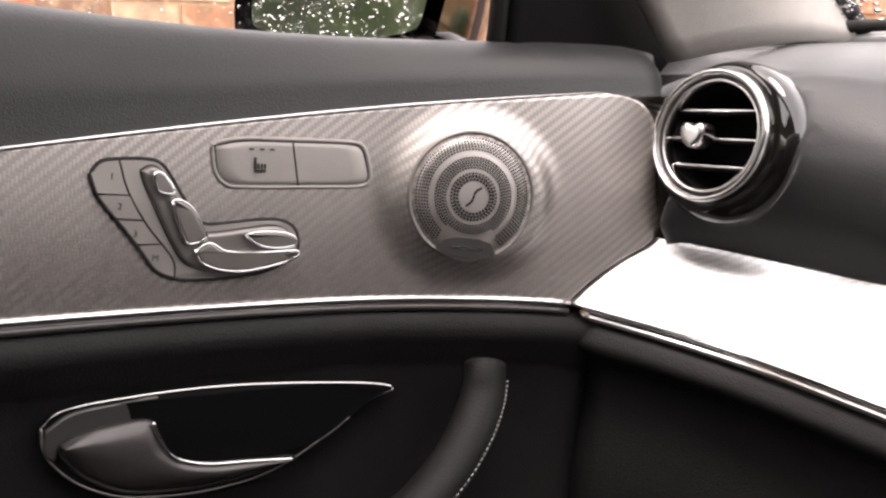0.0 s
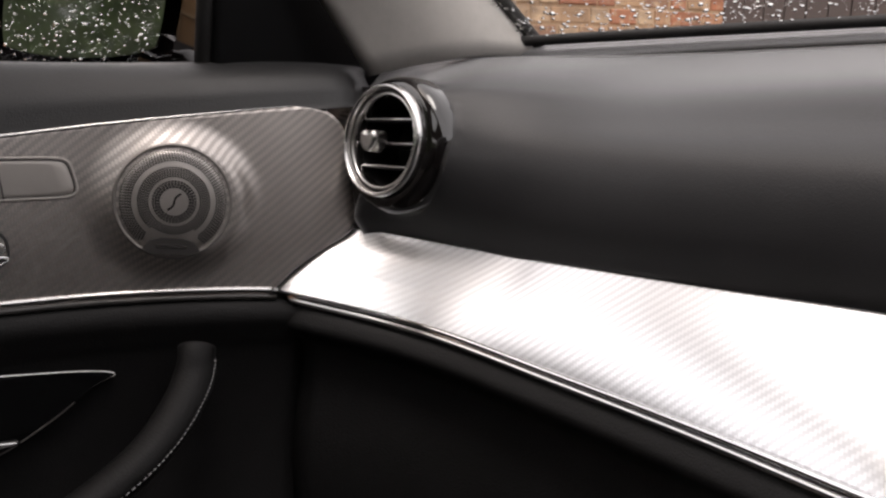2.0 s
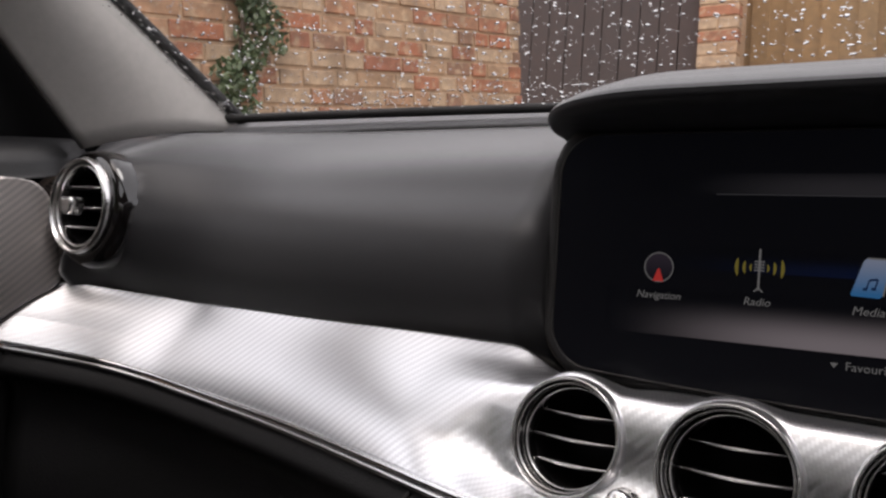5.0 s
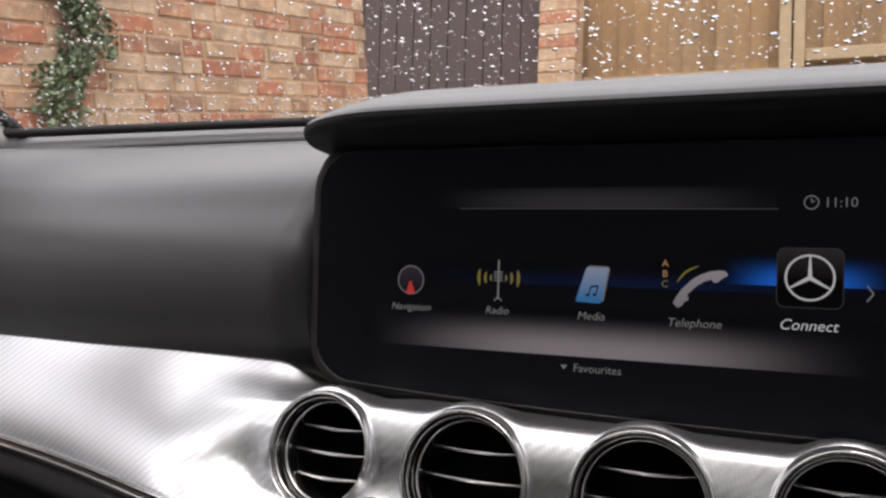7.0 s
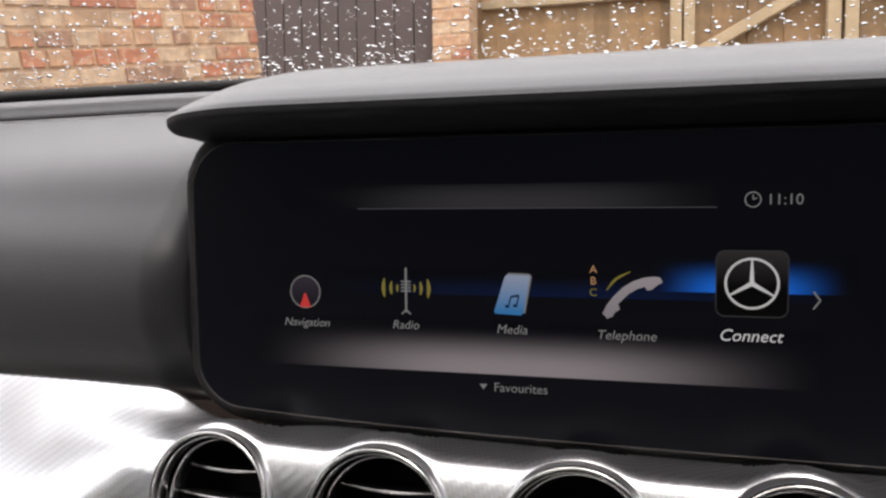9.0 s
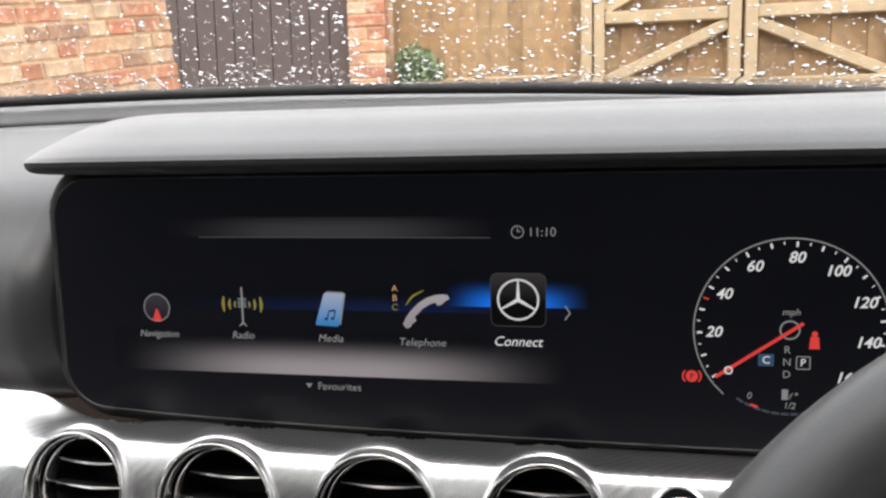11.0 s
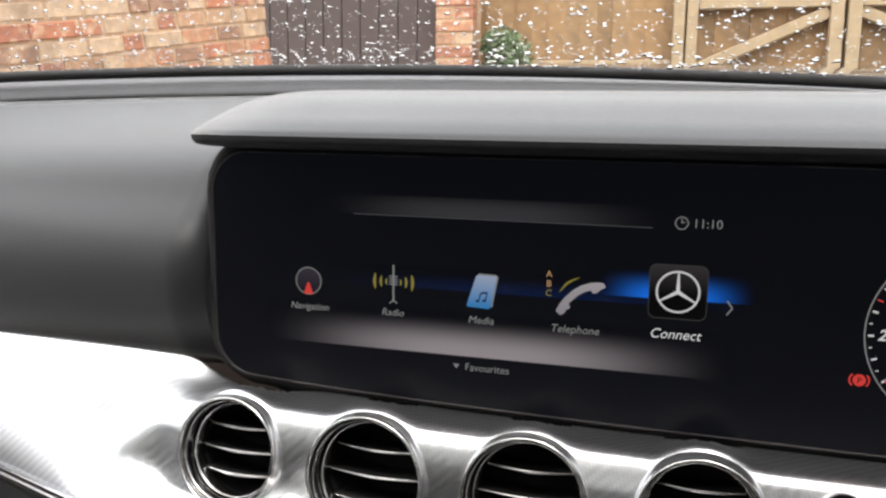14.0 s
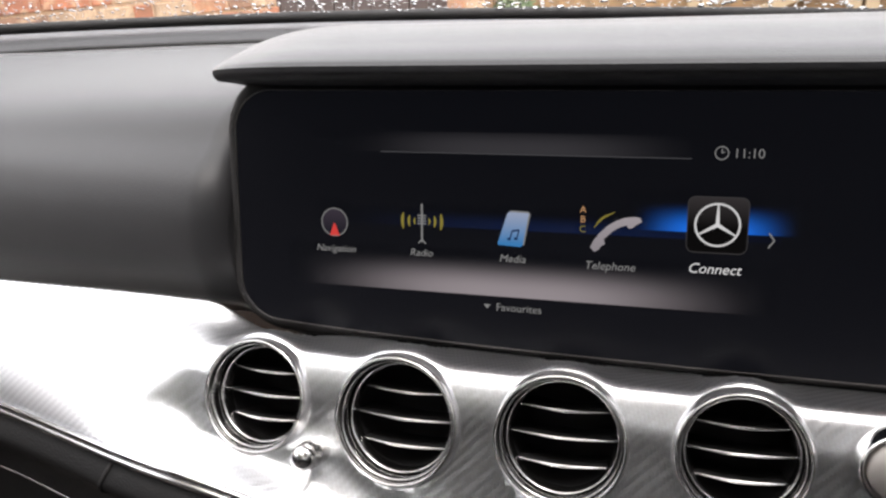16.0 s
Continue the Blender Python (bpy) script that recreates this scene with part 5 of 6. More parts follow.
upper = smoothed([(x, y, 0) for x, y in lev[:9]], 48)
lower = smoothed([(x, y, 0) for x, y in lev[:1] + lev[:7:-1]], 48)


def lever_face(u, v):
    p = upper[round(u * 48)].lerp(lower[round(u * 48)], v)
    ends = min(1.0, 6 * math.sin(math.pi * (0.03 + 0.94 * u)))
    return dm @ Vector((p.x, p.y, 0.003 + 0.0105 * ends * math.sin(math.pi * (0.12 + 0.88 * v)) ** 0.8))


lever = part("lever", sheet(lever_face, 48, 14, 0.003, (-1, 0, 0)), M_LEVER, hd, "satin grey pull lever")
edge_line = smoothed([(x, y, 0) for x, y in lev[3:9]], 30)
part("lever_edge", tube([dm @ Vector((p.x, p.y, 0.011)) for p in edge_line], 0.0011, 8), M_BRIGHT, lever, "chrome edge of the lever")
# Black tube just below the lever's outline, drawn in as its shadow line.
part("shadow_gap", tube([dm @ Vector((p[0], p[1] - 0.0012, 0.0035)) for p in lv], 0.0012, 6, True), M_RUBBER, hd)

# grab handle
gl = [(-0.722, -0.144, 0.850), (-0.706, -0.152, 0.838), (-0.697, -0.157, 0.818), (-0.689, -0.169, 0.799), (-0.682, -0.189, 0.777), (-0.677, -0.216, 0.757), (-0.676, -0.256, 0.735), (-0.684, -0.31, 0.715), (-0.71, -0.36, 0.70)]
gline = smoothed([p + Vector((0.0015 - 0.0001 * k, -0.003 - 0.0001 * k, -0.003)) for k, p in enumerate(smoothed(gl, 60))][8:], 60)
grab = part("grab_handle", tube(gline, [0.0142 + 0.0008 * min(1, k / 8) for k in range(61)], 18, flat=0.85), M_LEATHER, door, "curved black leather grab handle")
st = bmesh.new()
for k in range(4, 60):
    a, b = gline[k], gline[min(k + 1, 60)]
    d = (b - a).normalized() if k < 60 else Vector((0, -1, 0))
    o = Vector((0.82, 0.55, 0.16))
    o = (o - d * (o @ d)).normalized() * 0.0150
    tube([a + o, a + o + (b - a) * 0.62], 0.00045, 5, bm=st)
tagged(part("stitching", st, M_THREAD, grab, "pale stitched seam"), kind="stuff")

# ---- pillar, mirror triangle, windows ----
P0, PD = Vector((-0.650, 0.134, 1.1135)), Vector((-0.15, -0.83, 0.54)).normalized()
Q0, QD = Vector((-0.700, 0.002, 1.055)), Vector((-0.24, -0.60, 0.76)).normalized()
pillar = thing("windscreen_pillar", "pale grey woven pillar trim beside the windscreen", "pillar trim", at=(-0.68, 0.05, 1.08))


def pillar_face(u, v):
    s = -0.03 + 0.035 * u + (0.62 - 0.035 * u) * v
    a, b = P0 + PD * s, Q0 + QD * s * (0.95 if s > 0 else 1.0)
    w = math.sin(math.pi * min(u * 0.92 + 0.04, 1))
    return a.lerp(b, u) + Vector((0.03, -0.02, 0.008)) * w * 0.9


part("pillar_trim", sheet(pillar_face, 24, 30, 0.02, (-1, 0.4, 0)), M_PILLAR, pillar, "pale grey woven cover")
part("seal", tube([P0 + PD * s / 40 + Vector((0.006, 0.006, 0.002)) for s in range(-1, 26)], 0.0065, 10), M_RUBBER, pillar, "black rubber seal")

tri = thing("mirror_triangle", "black plastic triangle in front of the door window", "door trim", at=(-0.76, -0.1, 1.05))
tm = Matrix(((0, 0, -1, -0.752), (1, 0, 0, 0), (0, 1, 0, 0), (0, 0, 0, 1)))
edged(part("triangle", plate([(-0.124, 1.02), (0.10, 1.02), (0.10, 1.10), (-0.04, 1.33), (-0.132, 1.33)], tm, 0.02), M_PLASTIC, tri, "black plastic triangle"), 0.004)
part("window_post", tube([(-0.765, -0.129, 1.02), (-0.765, -0.133, 1.18), (-0.76, -0.139, 1.36)], 0.007, 10), M_RUBBER, tri, "black rubber window post")

# Unseen frame, added so the dash band mirrors a wider dark stripe.
over = [Q0 + QD * s + Vector((-0.02, 0.0, 0.0)) for s in (0.22, 0.3, 0.4, 0.48)] + [Vector((-0.80, -0.45, 1.455)), Vector((-0.785, -0.8, 1.468)), Vector((-0.78, -1.2, 1.468))]
part("reflected_frame", tube(smoothed(over, 40), 0.024, 12, flat=0.7), M_RUBBER, tri, "black frame out of view, added for its dark reflection")

window_door = thing("window_1", "rain-spotted side window of the passenger door", "window", kind="structure", at=(-0.87, -0.5, 1.0))
pane = part("pane", sheet(lambda u, v: (-0.862 - 0.02 * (1 - v) + 0.10 * v * v, -0.98 + 0.83 * u, 0.99 + 0.45 * v), 4, 8), M_WINDOW, window_door, "clear side glass")
pane.visible_shadow = False
ws = thing("windscreen", "rain-spotted windscreen", "window", kind="structure", at=(0, 0.35, 1.12))


def screen_point(u, v):
    """A place on the windscreen: u across, v up."""
    x = -0.70 + 1.40 * u
    y, z = base_line(x)
    return Vector((x * (1 + 0.05 * v), y + 0.012 - 0.80 * v, z - 0.004 + 0.50 * v - 0.06 * v * v))


glass = part("glass", sheet(lambda u, v: screen_point(u, v), 30, 14), M_WINDOW, ws, "clear windscreen glass")
glass.visible_shadow = False
frit = [screen_point(k / 60, 0.0) + Vector((0, 0.002, 0.0)) for k in range(61)]
part("base_seal", tube(frit, 0.0052, 8), M_RUBBER, ws, "black band along the foot of the glass")


def drops(name, place, normal, count, seed, parent, label, sizes=(0.0012, 0.0034)):
    rng = random.Random(seed)
    verts, faces = [], []
    n = Vector(normal).normalized()
    down = (Vector((0, 0, -1)) - n * (Vector((0, 0, -1)) @ n)).normalized()
    side = n.cross(down)
    rings, seg = 3, 9
    for k in range(count):
        p = place(rng)
        r = sizes[0] + (sizes[1] - sizes[0]) * rng.random() ** 3.0
        wide, tall = r * rng.uniform(0.9, 1.7), r * rng.uniform(0.7, 1.1)
        t = rng.uniform(-0.35, 0.35)
        s2, d2 = side * math.cos(t) + down * math.sin(t), down * math.cos(t) - side * math.sin(t)
        b = len(verts)
        for j in range(rings):
            a = j / rings * math.pi / 2
            for i in range(seg):
                q = 2 * math.pi * i / seg
                rr = math.cos(a) * (1 + 0.18 * math.sin(2 * q + k))
                verts.append(p + s2 * wide * rr * math.cos(q) + d2 * tall * rr * math.sin(q) + n * (0.13 * r * math.sin(a)))
        verts.append(p + n * 0.13 * r)
        for j in range(rings - 1):
            for i in range(seg):
                faces.append((b + j * seg + i, b + j * seg + (i + 1) % seg, b + (j + 1) * seg + (i + 1) % seg, b + (j + 1) * seg + i))
        for i in range(seg):
            faces.append((b + (rings - 1) * seg + i, b + (rings - 1) * seg + (i + 1) % seg, b + rings * seg))
        faces.append(tuple(b + i for i in range(seg))[::-1])
    me = bpy.data.meshes.new(name)
    me.from_pydata(verts, [], faces)
    for f in me.polygons:
        f.use_smooth = True
    me.materials.append(M_WATER)
    ob = new(name, me)
    ob.parent = parent
    ob.matrix_basis = parent.matrix_basis.inverted()
    ob.visible_shadow = False
    return tagged(ob, label, kind="stuff")


drops("raindrops", lambda r: screen_point(r.random(), 0.004 + 0.42 * r.random()) + Vector((0, 0.0006, 0.0012)), (0, 0.5, 0.85), 11000, 3, ws, "clear raindrops on the glass", (0.0005, 0.0020))
drops("raindrops", lambda r: screen_point(r.random(), 0.002 + 0.03 * r.random()) + Vector((0, 0.0006, 0.0012)), (0, 0.5, 0.85), 900, 4, ws, "raindrops gathered at the foot of the glass", (0.0008, 0.0026))
drops("raindrops", lambda r: Vector((-0.8835, -0.6 + 0.45 * r.random(), 1.02 + 0.2 * r.random())), (-1, 0, 0.05), 1000, 5, window_door, "clear raindrops on the side glass", (0.0004, 0.0012))

# door mirror
mir = thing("door_mirror", "wet black door mirror showing greenery", "mirror", at=(-1.0, -0.12, 1.02))
mm = axes_at((-0.998, -0.122, 1.135), (0.42, -0.90, 0.05)) @ Matrix.Diagonal((1.08, 1, 1, 1))
shell = puffed(ring_line([(-0.112, 0.05), (-0.09, 0.078), (0.0, 0.086), (0.08, 0.08), (0.104, 0.05), (0.102, -0.04), (0.085, -0.076), (0.0, -0.084), (-0.085, -0.08), (-0.11, -0.05)], 60), mm @ pose(0, 0, 0.004), 0.0, -0.12, 0.3)
part("shell", shell, M_GLOSS, mir, "wet black mirror shell")
part("mirror_glass", plate(ring_line([(-0.088, 0.045), (-0.07, 0.064), (0.0, 0.072), (0.07, 0.066), (0.088, 0.045), (0.087, -0.04), (0.07, -0.062), (0.0, -0.07), (-0.07, -0.064), (-0.088, -0.045)], 48), mm @ pose(0, 0, 0.004), 0.003), M_MIRROR, mir, "mirror glass", False)
drops("raindrops", lambda r: mm @ Vector((0.085 * (2 * r.random() - 1), 0.066 * (2 * r.random() - 1), 0.0071)), (0.42, -0.90, 0.05), 700, 6, mir, "beads of rain on the mirror", (0.0003, 0.0011))
part("foot", tube([(-0.86, -0.04, 1.03), (-0.91, -0.05, 1.05), (-0.95, -0.07, 1.07)], 0.03, 12), M_GLOSS, mir, "black mirror foot")

# ---- steering wheel ----
wheel = thing("steering_wheel", "black leather steering wheel with a perforated grip", "steering wheel", at=(0.3585, -0.292, 0.862))
wm = axes_at((0.3585, -0.292, 0.862), (0, -0.951, 0.309))


def wheel_skin(a, b, r):
    """A place on the rim: a degrees round the wheel, b degrees round the rim's section."""
    ring = 0.184 + r * math.cos(radians(b))
    return wm @ Vector((ring * math.cos(radians(a)), ring * math.sin(radians(a)), r * math.sin(radians(b))))


def grip_joint(b):
    """Where the upper rim's leather meets the grip, on a slant round the section."""
    return 143.4 + 7 * math.cos(radians(b))


def upper_rim(u, v):
    b = 180 + 360 * v
    end = grip_joint(b)
    return wheel_skin(180 - end + (2 * end - 180) * u, b, 0.0205)


def side_grip(u, v, mirrored):
    b = 180 + 360 * v
    a = grip_joint(b) + 0.3 + (205.5 - grip_joint(b)) * u
    return wheel_skin(180 - a if mirrored else a, b, 0.0203 + 0.0010 * min(1, 6 * math.sin(math.pi * (0.02 + 0.96 * u))))


part("rim", sheet(upper_rim, 60, 28), M_WHEEL, wheel, "smooth black leather upper rim")
part("lower_rim", tube([wheel_skin(206 + 2.56 * k, 0, 0) for k in range(51)], 0.0165, 18), M_WHEEL, wheel, "smooth black leather lower rim")
M_PERFORATED = material("perforated_leather", (0.014, 0.014, 0.014), 0.6, 0, 0.15, 80, 0.35, 1100, spec=0.3)
for mirrored in (False, True):
    part("grip", sheet(lambda u, v: side_grip(u, v, mirrored), 30, 28), M_PERFORATED, wheel, "perforated leather grip")
    seam = [(grip_joint(10 * k) + 0.15, 10 * k) for k in range(36)]
    part("joint_bead", tube([wheel_skin(180 - a if mirrored else a, b, 0.0204) for a, b in seam], 0.0007, 6, True), M_LEVER, wheel, "fine raised seam at the grip")
    part("grip_end", tube([wheel_skin(-25.8 if mirrored else 205.8, 10 * k, 0.0190) for k in range(36)], 0.0022, 8, True), M_RUBBER, wheel)
part("hub", puffed(ring_line([(-0.09, 0.045), (0.0, 0.06), (0.09, 0.045), (0.08, -0.04), (0.0, -0.075), (-0.08, -0.04)], 48), wm @ pose(0, 0, -0.03), 0, 0.04, 0.7), M_LEATHER, wheel, "black wheel hub")
for s in (-1, 1):
    part("spoke", box(s * 0.125 - 0.05, s * 0.125 + 0.05, -0.025, 0.012, -0.012, 0.008, None, wm, 0.006), M_PLASTIC, wheel, "black spoke")
part("stalk", tube([(0.33, -0.16, 0.85), (0.28, -0.165, 0.845), (0.25, -0.17, 0.84)], [0.006, 0.0065, 0.0085], 12), M_CHROME, wheel, "stalk with a chrome end")

# ---- rest of the cabin ----
roof = thing("ceiling", "pale grey cloth headliner", "headliner", kind="structure", at=(0, -1.2, 1.45))
for x0, x1, y0, y1 in ((-0.72, 0.72, -0.53, -0.43), (-0.72, -0.52, -1.5, -0.53), (-0.08, 0.72, -1.5, -0.53), (-0.72, 0.72, -2.6, -1.5)):
    part("headliner", box(x0, x1, y0, y1, 1.47, 1.52), M_HEADLINER, roof, "pale cloth headliner", False)
# Unseen panel, placed over the passenger side for the trim's bright reflections.
roof_pane = part("added_roof_glass", box(-0.52, -0.08, -1.5, -0.53, 1.5, 1.504), M_WINDOW, roof, "unseen clear glass roof panel, added for bright reflections", False)
roof_pane.visible_shadow = False
for s in (-1, 1):
    part("roof_rail", tube(smoothed([(s * 0.742, -0.36, 1.436), (s * 0.735, -0.5, 1.462), (s * 0.728, -1.1, 1.478), (s * 0.72, -2.6, 1.462)], 30), 0.042, 12, flat=0.7), M_HEADLINER, roof, "pale rail along the roof's edge")
cab = thing("cabin_wall", "dark cabin sides and floor behind the camera", "cabin", kind="structure", at=(0, -1, 0.2))
# Unseen wall, closes the driver's window to keep the trim's reflections dark.
part("right_light_block", box(0.84, 0.88, -2.6, 0.3, 0.2, 1.46), M_SOFT, cab)
part("left_rear_side", box(-0.92, -0.88, -2.6, -0.94, 0.2, 0.99), M_SOFT, cab)
part("rear", box(-0.92, 0.88, -2.64, -2.6, 0.2, 1.1), M_SOFT, cab)
part("floor_pan", box(-0.92, 0.88, -2.6, 0.5, 0.16, 0.2), M_SOFT, cab)
part("bulkhead", box(-0.9, 0.88, 0.42, 0.46, 0.2, 1.08), M_SOFT, cab)
part("rear_post", box(-0.88, -0.78, -1.15, -0.98, 0.98, 1.5), M_SOFT, cab)
part("right_post", box(0.76, 0.86, -1.15, -0.98, 0.98, 1.5), M_SOFT, cab)

# ---- outside ----
ground = part("ground", sheet(lambda u, v: (-30 + 60 * u, -25 + 60 * v, 0.0), 4, 4, 0.1, (0, 0, -1)), M_GROUND)
tagged(ground, "wet gravel drive", "ground", kind="structure")
bonnet = thing("bonnet", "wet grey car bonnet below the windscreen", "bonnet", at=(0, 0.9, 1.0))


def bonnet_face(u, v):
    x = -0.75 + 1.5 * u
    y = 0.29 - 0.32 * x * x + 1.13 * v
    return (x, y, 1.105 + 0.05 * math.sin(math.pi * min(0.5, v * 1.5)) - 0.10 * x * x - 0.14 * max(0, v - 0.33) ** 1.5)


part("bonnet_panel", sheet(bonnet_face, 30, 16, 0.02, (0, 0, -1)), M_PAINT, bonnet, "wet grey paint")
drops("raindrops", lambda r: (lambda u, v: Vector(bonnet_face(u, v)) + Vector((0, 0, 0.0005)))(r.random(), 0.75 * r.random() ** 1.6), (0, 0, 1), 5000, 9, bonnet, "beads of rain on the paint", (0.002, 0.005))

# brick wall beside the car
WALL0, WALLD = Vector((-2.67, 0.0, 0.0)), Vector((0.193, 0.981, 0)).normalized()
WALLN = Vector((WALLD.y, -WALLD.x, 0))
WALL_LEN, WALL_H = 3.72, 2.05
wall = thing("wall_west", "old orange-red brick wall with sandy joints", "brick wall", kind="structure", at=(-2.6, 1.0, 0))
COURSE = (WALLD + Vector((0, 0, 0.16))).normalized()  # the courses rise ahead of the car, which stands on a slope
wframe = Matrix((COURSE, WALLN * -1, COURSE.cross(WALLN * -1))).transposed().to_4x4()
wframe.translation = WALL0
part("mortar", box(-1.3, WALL_LEN - 0.008, 0.006, 0.2, -0.7, WALL_H, None, wframe), M_MORTAR, wall, "sandy mortar", False)
rng = random.Random(11)
shapes = {}


def brick_mesh(length, name="brick"):
    key = round(length, 3)
    if key not in shapes:
        bm = box(-length / 2, length / 2, 0, 0.1, -0.031, 0.031)
        bmesh.ops.bevel(bm, geom=[e for e in bm.edges if all(v.co.y < 0.01 for v in e.verts)], offset=0.004, segments=1, affect="EDGES")
        me = bpy.data.meshes.new(name)
        bm.to_mesh(me)
        bm.free()
        me.materials.append(M_BRICK)
        shapes[key] = me
    return shapes[key]


def course_bricks(length, start, stop, row):
    """(middle, length) along a course that mixes stretchers and headers."""
    s = start - 0.11 * (row % 2) - rng.uniform(0, 0.05)
    out = []
    while s < stop:
        l = rng.choice((0.215, 0.17, 0.1025))
        a, b = max(s, start), min(s + l, stop)
        if b - a > 0.04:
            out.append(((a + b) / 2, b - a))
        s += l + 0.011
    return out


near, far = [], bmesh.new()
for row in range(-9, int(WALL_H / 0.075)):
    z = 0.037 + 0.075 * row
    for mid, l in course_bricks(0, -1.3, WALL_LEN, row):
        jut = rng.uniform(-0.004, 0.003)
        if 1.1 < mid < WALL_LEN and 1.3 < z + 0.16 * mid < 2.15 and len(near) < 300:
            near.append((mid, l, z, jut))
        else:
            c = [(mid + sx * l / 2, jut + (0.1 if sy else 0.0), z + sz * 0.031) for sx in (-1, 1) for sy in (0, 1) for sz in (-1, 1)]
            vs = [far.verts.new(wframe @ Vector(p)) for p in c]
            for q in ((0, 1, 5, 4), (0, 2, 3, 1), (4, 5, 7, 6), (1, 3, 7, 5), (0, 4, 6, 2)):
                far.faces.new([vs[i] for i in q])
tagged(part("far_bricks", far, M_BRICKFAR, wall, "weathered bricks", False), kind="stuff")
for mid, l, z, jut in near:
    ob = new("brick", brick_mesh(round(l / 0.02) * 0.02 if l not in (0.215, 0.17, 0.1025) else l))
    ob.parent = wall
    ob.matrix_basis = wall.matrix_basis.inverted() @ wframe @ Matrix.Translation((mid, jut, z)) @ pose(0, 0, 0, 0, 0, rng.uniform(-0.5, 0.5))

# dark garden door, pier, fence and gate
BACK = 4.5
gdoor = thing("garden_door", "tall dark boarded garden door beside the brick wall", "door", kind="structure", at=(-2.0, BACK, 0))
part("backing", box(-2.9, -1.40, BACK + 0.03, BACK + 0.06, 0, 3.0), M_DOORWOOD, gdoor, "", False)
for k in range(12):
    x = -2.9 + 0.125 * k
    edged(part("board", box(x + 0.003, x + 0.122, BACK, BACK + 0.028, 0, 3.0), M_DOORWOOD, gdoor, "", False), 0.003, 1)
pier = thing("brick_pier", "narrow brick pier between the door and the fence", "brick pier", kind="structure", at=(-1.28, BACK, 0))
part("core", box(-1.385, -1.165, BACK - 0.055, BACK + 0.16, 0, 3.0), M_MORTAR, pier, "sandy mortar", False)
for row in range(14, 38):
    z = 0.037 + 0.075 * row
    for a, b in (((-1.39, -1.16),) if row % 2 else ((-1.39, -1.281), (-1.27, -1.16))):
        ob = new("brick", brick_mesh(b - a))
        ob.parent = pier
        ob.matrix_basis = pier.matrix_basis.inverted() @ pose((a + b) / 2, BACK - 0.06 + rng.uniform(-0.003, 0.003), z)
fence = thing("fence", "weathered brown close-boarded fence", "fence", kind="structure", at=(0, BACK + 0.3, 0))
FY = BACK + 0.25
boards = {}
for k in range(70):
    x = -1.3 + 0.098 * k
    if "m" not in boards:
        bm = box(-0.051, 0.051, 0, 0.018, 0, 3.0)
        boards["m"] = bpy.data.meshes.new("board")
        bm.to_mesh(boards["m"])
        bm.free()
        boards["m"].materials.append(M_WOOD)
    ob = new("board", boards["m"])
    ob.parent = fence
    ob.matrix_basis = fence.matrix_basis.inverted() @ pose(x, FY + 0.01 * (k % 2), 0, 0, 0, 2.0)
for z in (1.40, 2.16):
    edged(part("rail", box(-1.15, -0.02, FY - 0.05, FY - 0.002, z - 0.025, z + 0.025), M_RAIL, fence, "brown horizontal rail", False), 0.006)
gate = thing("gate", "wooden double gate with pale rails and diagonal braces", "gate", kind="structure", at=(0.6, FY - 0.05, 0))
for x, w in ((0.016, 0.065), (0.09, 0.06), (0.855, 0.07), (0.945, 0.07), (1.74, 0.08)):
    edged(part("post", box(x - w / 2, x + w / 2, FY - 0.10, FY - 0.02, 0, 2.9), M_RAIL, gate, "pale upright", False), 0.006)
for x0, x1, lean in ((0.122, 0.818, 1), (0.982, 1.70, -1)):
    for z in (1.33, 1.74, 2.24):
        edged(part("rail", box(x0, x1, FY - 0.08, FY - 0.022, z - 0.035, z + 0.035), M_RAIL, gate, "pale horizontal rail", False), 0.006)
    for low, high in ((1.37, 1.68), (1.79, 2.17)):
        a, b = (Vector((x0, 0, low)), Vector((x1, 0, high))) if lean > 0 else (Vector((x0, 0, high)), Vector((x1, 0, low)))
        d = b - a
        ang = math.degrees(math.atan2(d.z, d.x))
        edged(part("brace", box(0, d.length, -0.07, -0.02, -0.032, 0.032, None, Matrix.Translation((a.x, FY, a.z)) @ pose(0, 0, 0, 0, -ang, 0)), M_RAIL, gate, "pale diagonal brace", False), 0.006)


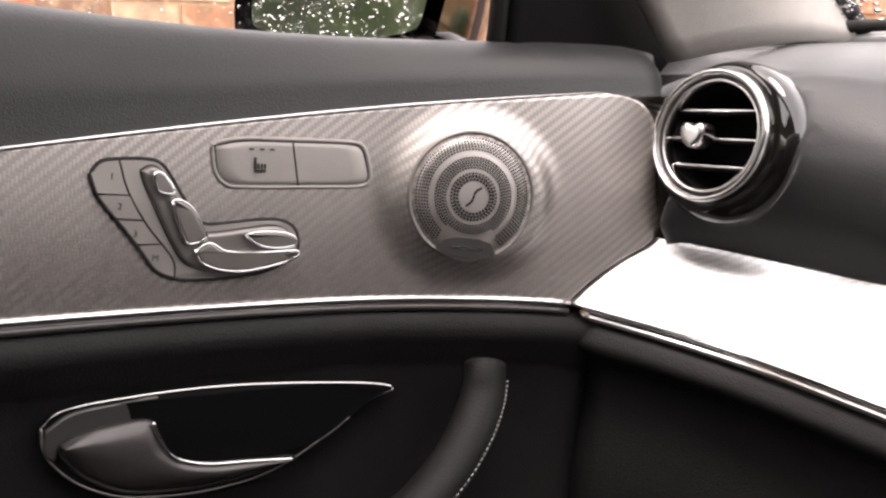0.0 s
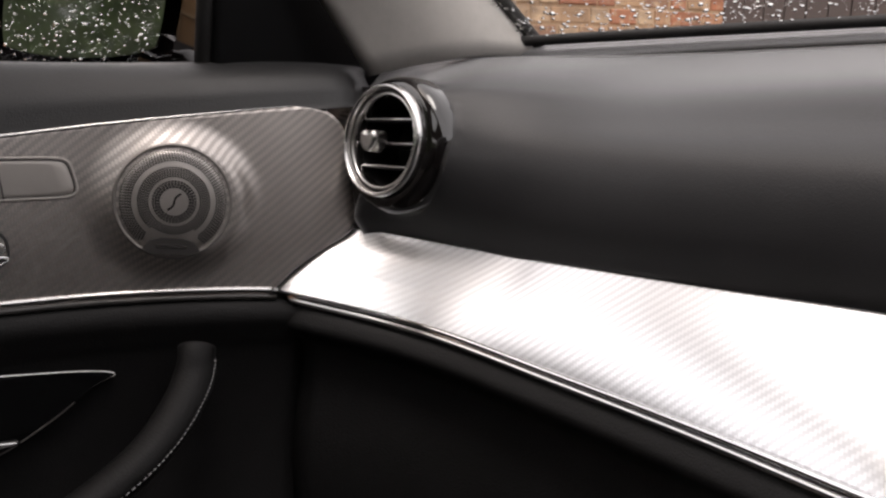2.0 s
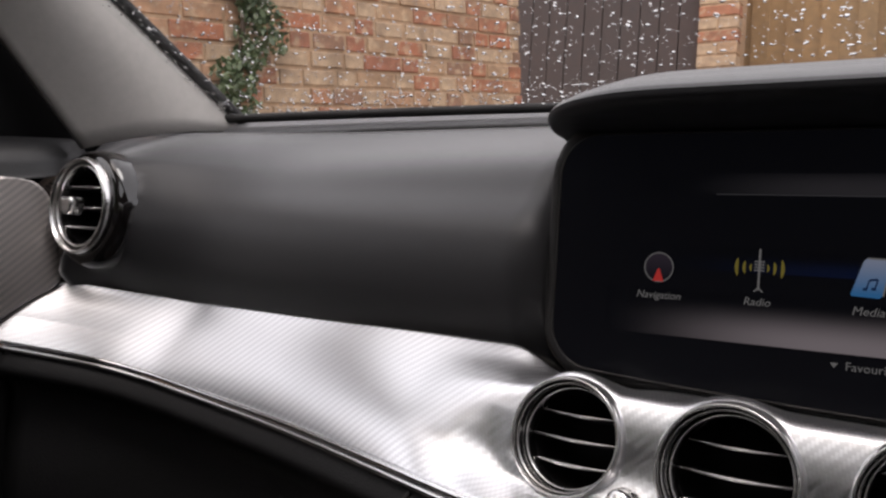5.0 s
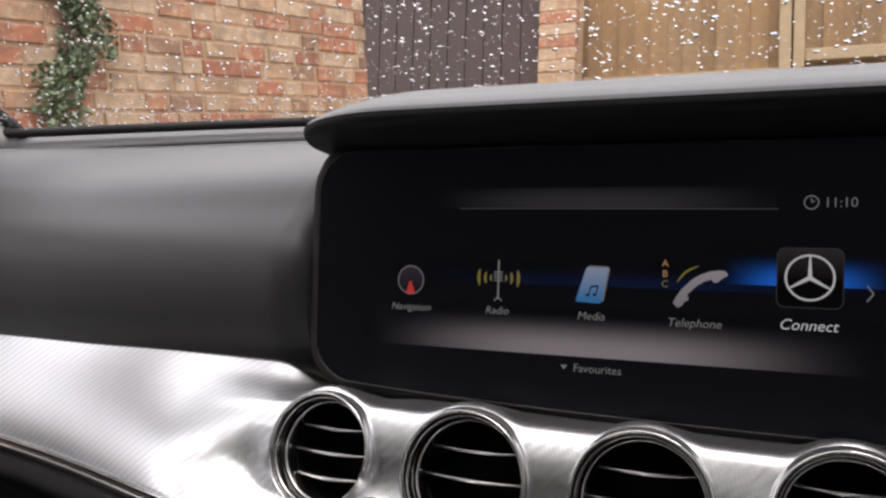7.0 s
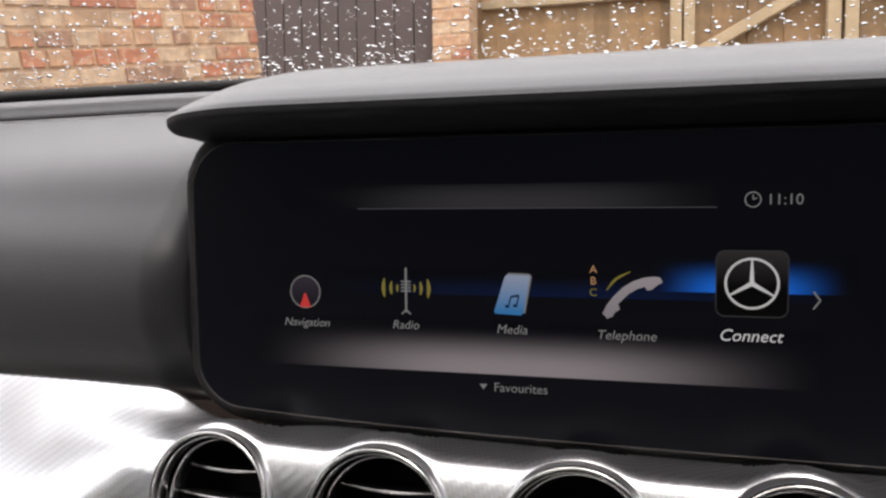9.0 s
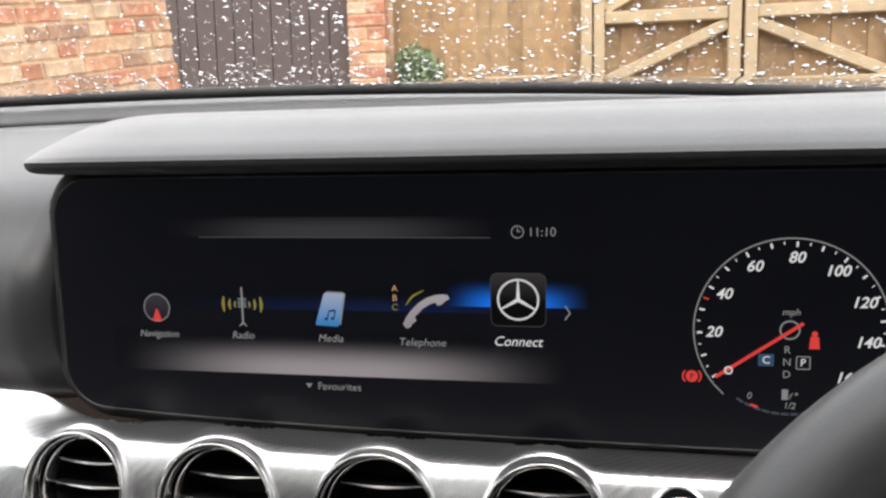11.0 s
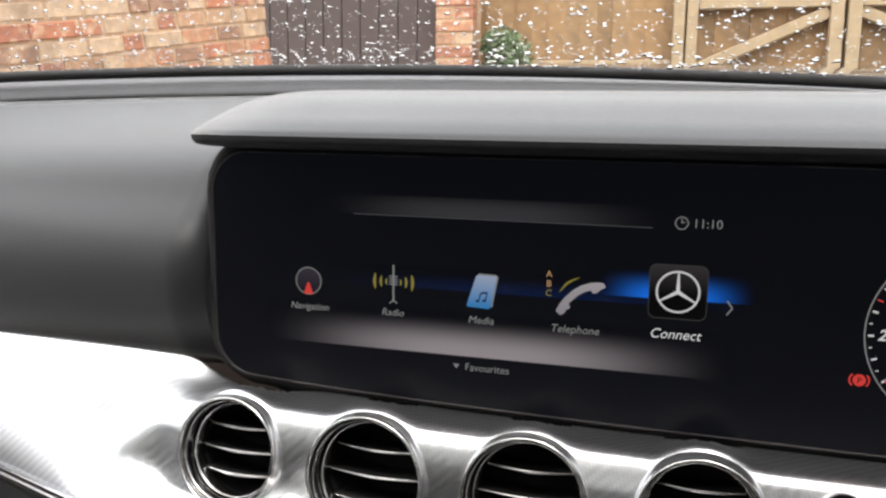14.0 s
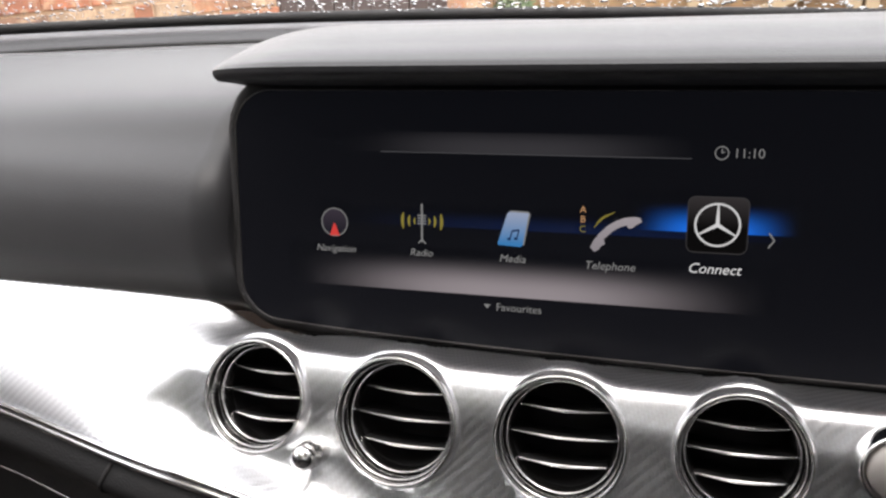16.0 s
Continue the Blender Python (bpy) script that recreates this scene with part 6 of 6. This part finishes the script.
def foliage(name, label, centers, leaf, count, seed, category="plant", stems=()):
    rng2 = random.Random(seed)
    root = thing(name, label, category, at=tuple(centers[0][0][:2]) + (0,))
    verts, faces = [], []
    for k in range(count):
        c, r = centers[rng2.randrange(len(centers))]
        d = Vector((rng2.gauss(0, 1), rng2.gauss(0, 1), rng2.gauss(0, 1))).normalized() * (r * rng2.random() ** 0.4)
        p = Vector(c) + d
        a = Vector((rng2.gauss(0, 1), rng2.gauss(0, 1), rng2.gauss(0, 1))).normalized()
        b = a.orthogonal().normalized()
        s = leaf * rng2.uniform(0.6, 1.3)
        n = len(verts)
        verts += [p - a * s, p + b * s * 0.5 + a * s * 0.1, p + a * s, p - b * s * 0.5 + a * s * 0.1]
        faces.append((n, n + 1, n + 2, n + 3))
    me = bpy.data.meshes.new("leaves")
    me.from_pydata(verts, [], faces)
    me.materials.append(M_LEAF)
    ob = new("leaves", me)
    ob.parent = root
    ob.matrix_basis = root.matrix_basis.inverted()
    tagged(ob, "small dull green leaves", kind="stuff")
    for line, rad in stems:
        part("stem", tube(smoothed(line, 20), rad, 7), M_STEM, root)
    return root


def wall_place(s, z, out):
    return WALL0 + WALLD * s + WALLN * out + Vector((0, 0, z))


ivy_at = [(wall_place(1.76 + 0.06 * math.sin(k * 1.3), 1.2 + 0.095 * k, 0.05), 0.085 + 0.025 * math.sin(k * 2.3)) for k in range(13)]
foliage("ivy", "straggling ivy climbing the brick wall", ivy_at, 0.017, 3000, 21, "ivy", [([wall_place(1.75, 0, 0.02), wall_place(1.78, 1.0, 0.03), wall_place(1.74, 1.6, 0.03), wall_place(1.77, 2.4, 0.03)], 0.012)])
foliage("shrub", "small green shrub in front of the fence", [((-1.0, FY - 0.25, 1.50), 0.12), ((-0.93, FY - 0.25, 1.44), 0.13), ((-1.0, FY - 0.22, 1.36), 0.12)], 0.018, 2200, 23, "shrub", [([(-0.97, FY - 0.25, 0), (-0.98, FY - 0.25, 0.7), (-0.97, FY - 0.25, 1.3)], 0.02)])
hedge = [((-9 + 18 * (k % 14) / 13, -8 - 0.4 * (k % 3), 0.6 + 0.9 * (k // 14)), 0.9) for k in range(28)]
foliage("hedge", "dark green hedge behind the car", hedge, 0.12, 14000, 29, "hedge")
tall = [((-4.6 + 0.75 * (k % 6), -6.4 - 0.4 * (k % 2), 0.9 + 0.85 * (k // 6)), 0.75) for k in range(24)]
foliage("tall_hedge", "tall dark green hedge beside the drive", tall, 0.06, 48000, 31, "hedge")
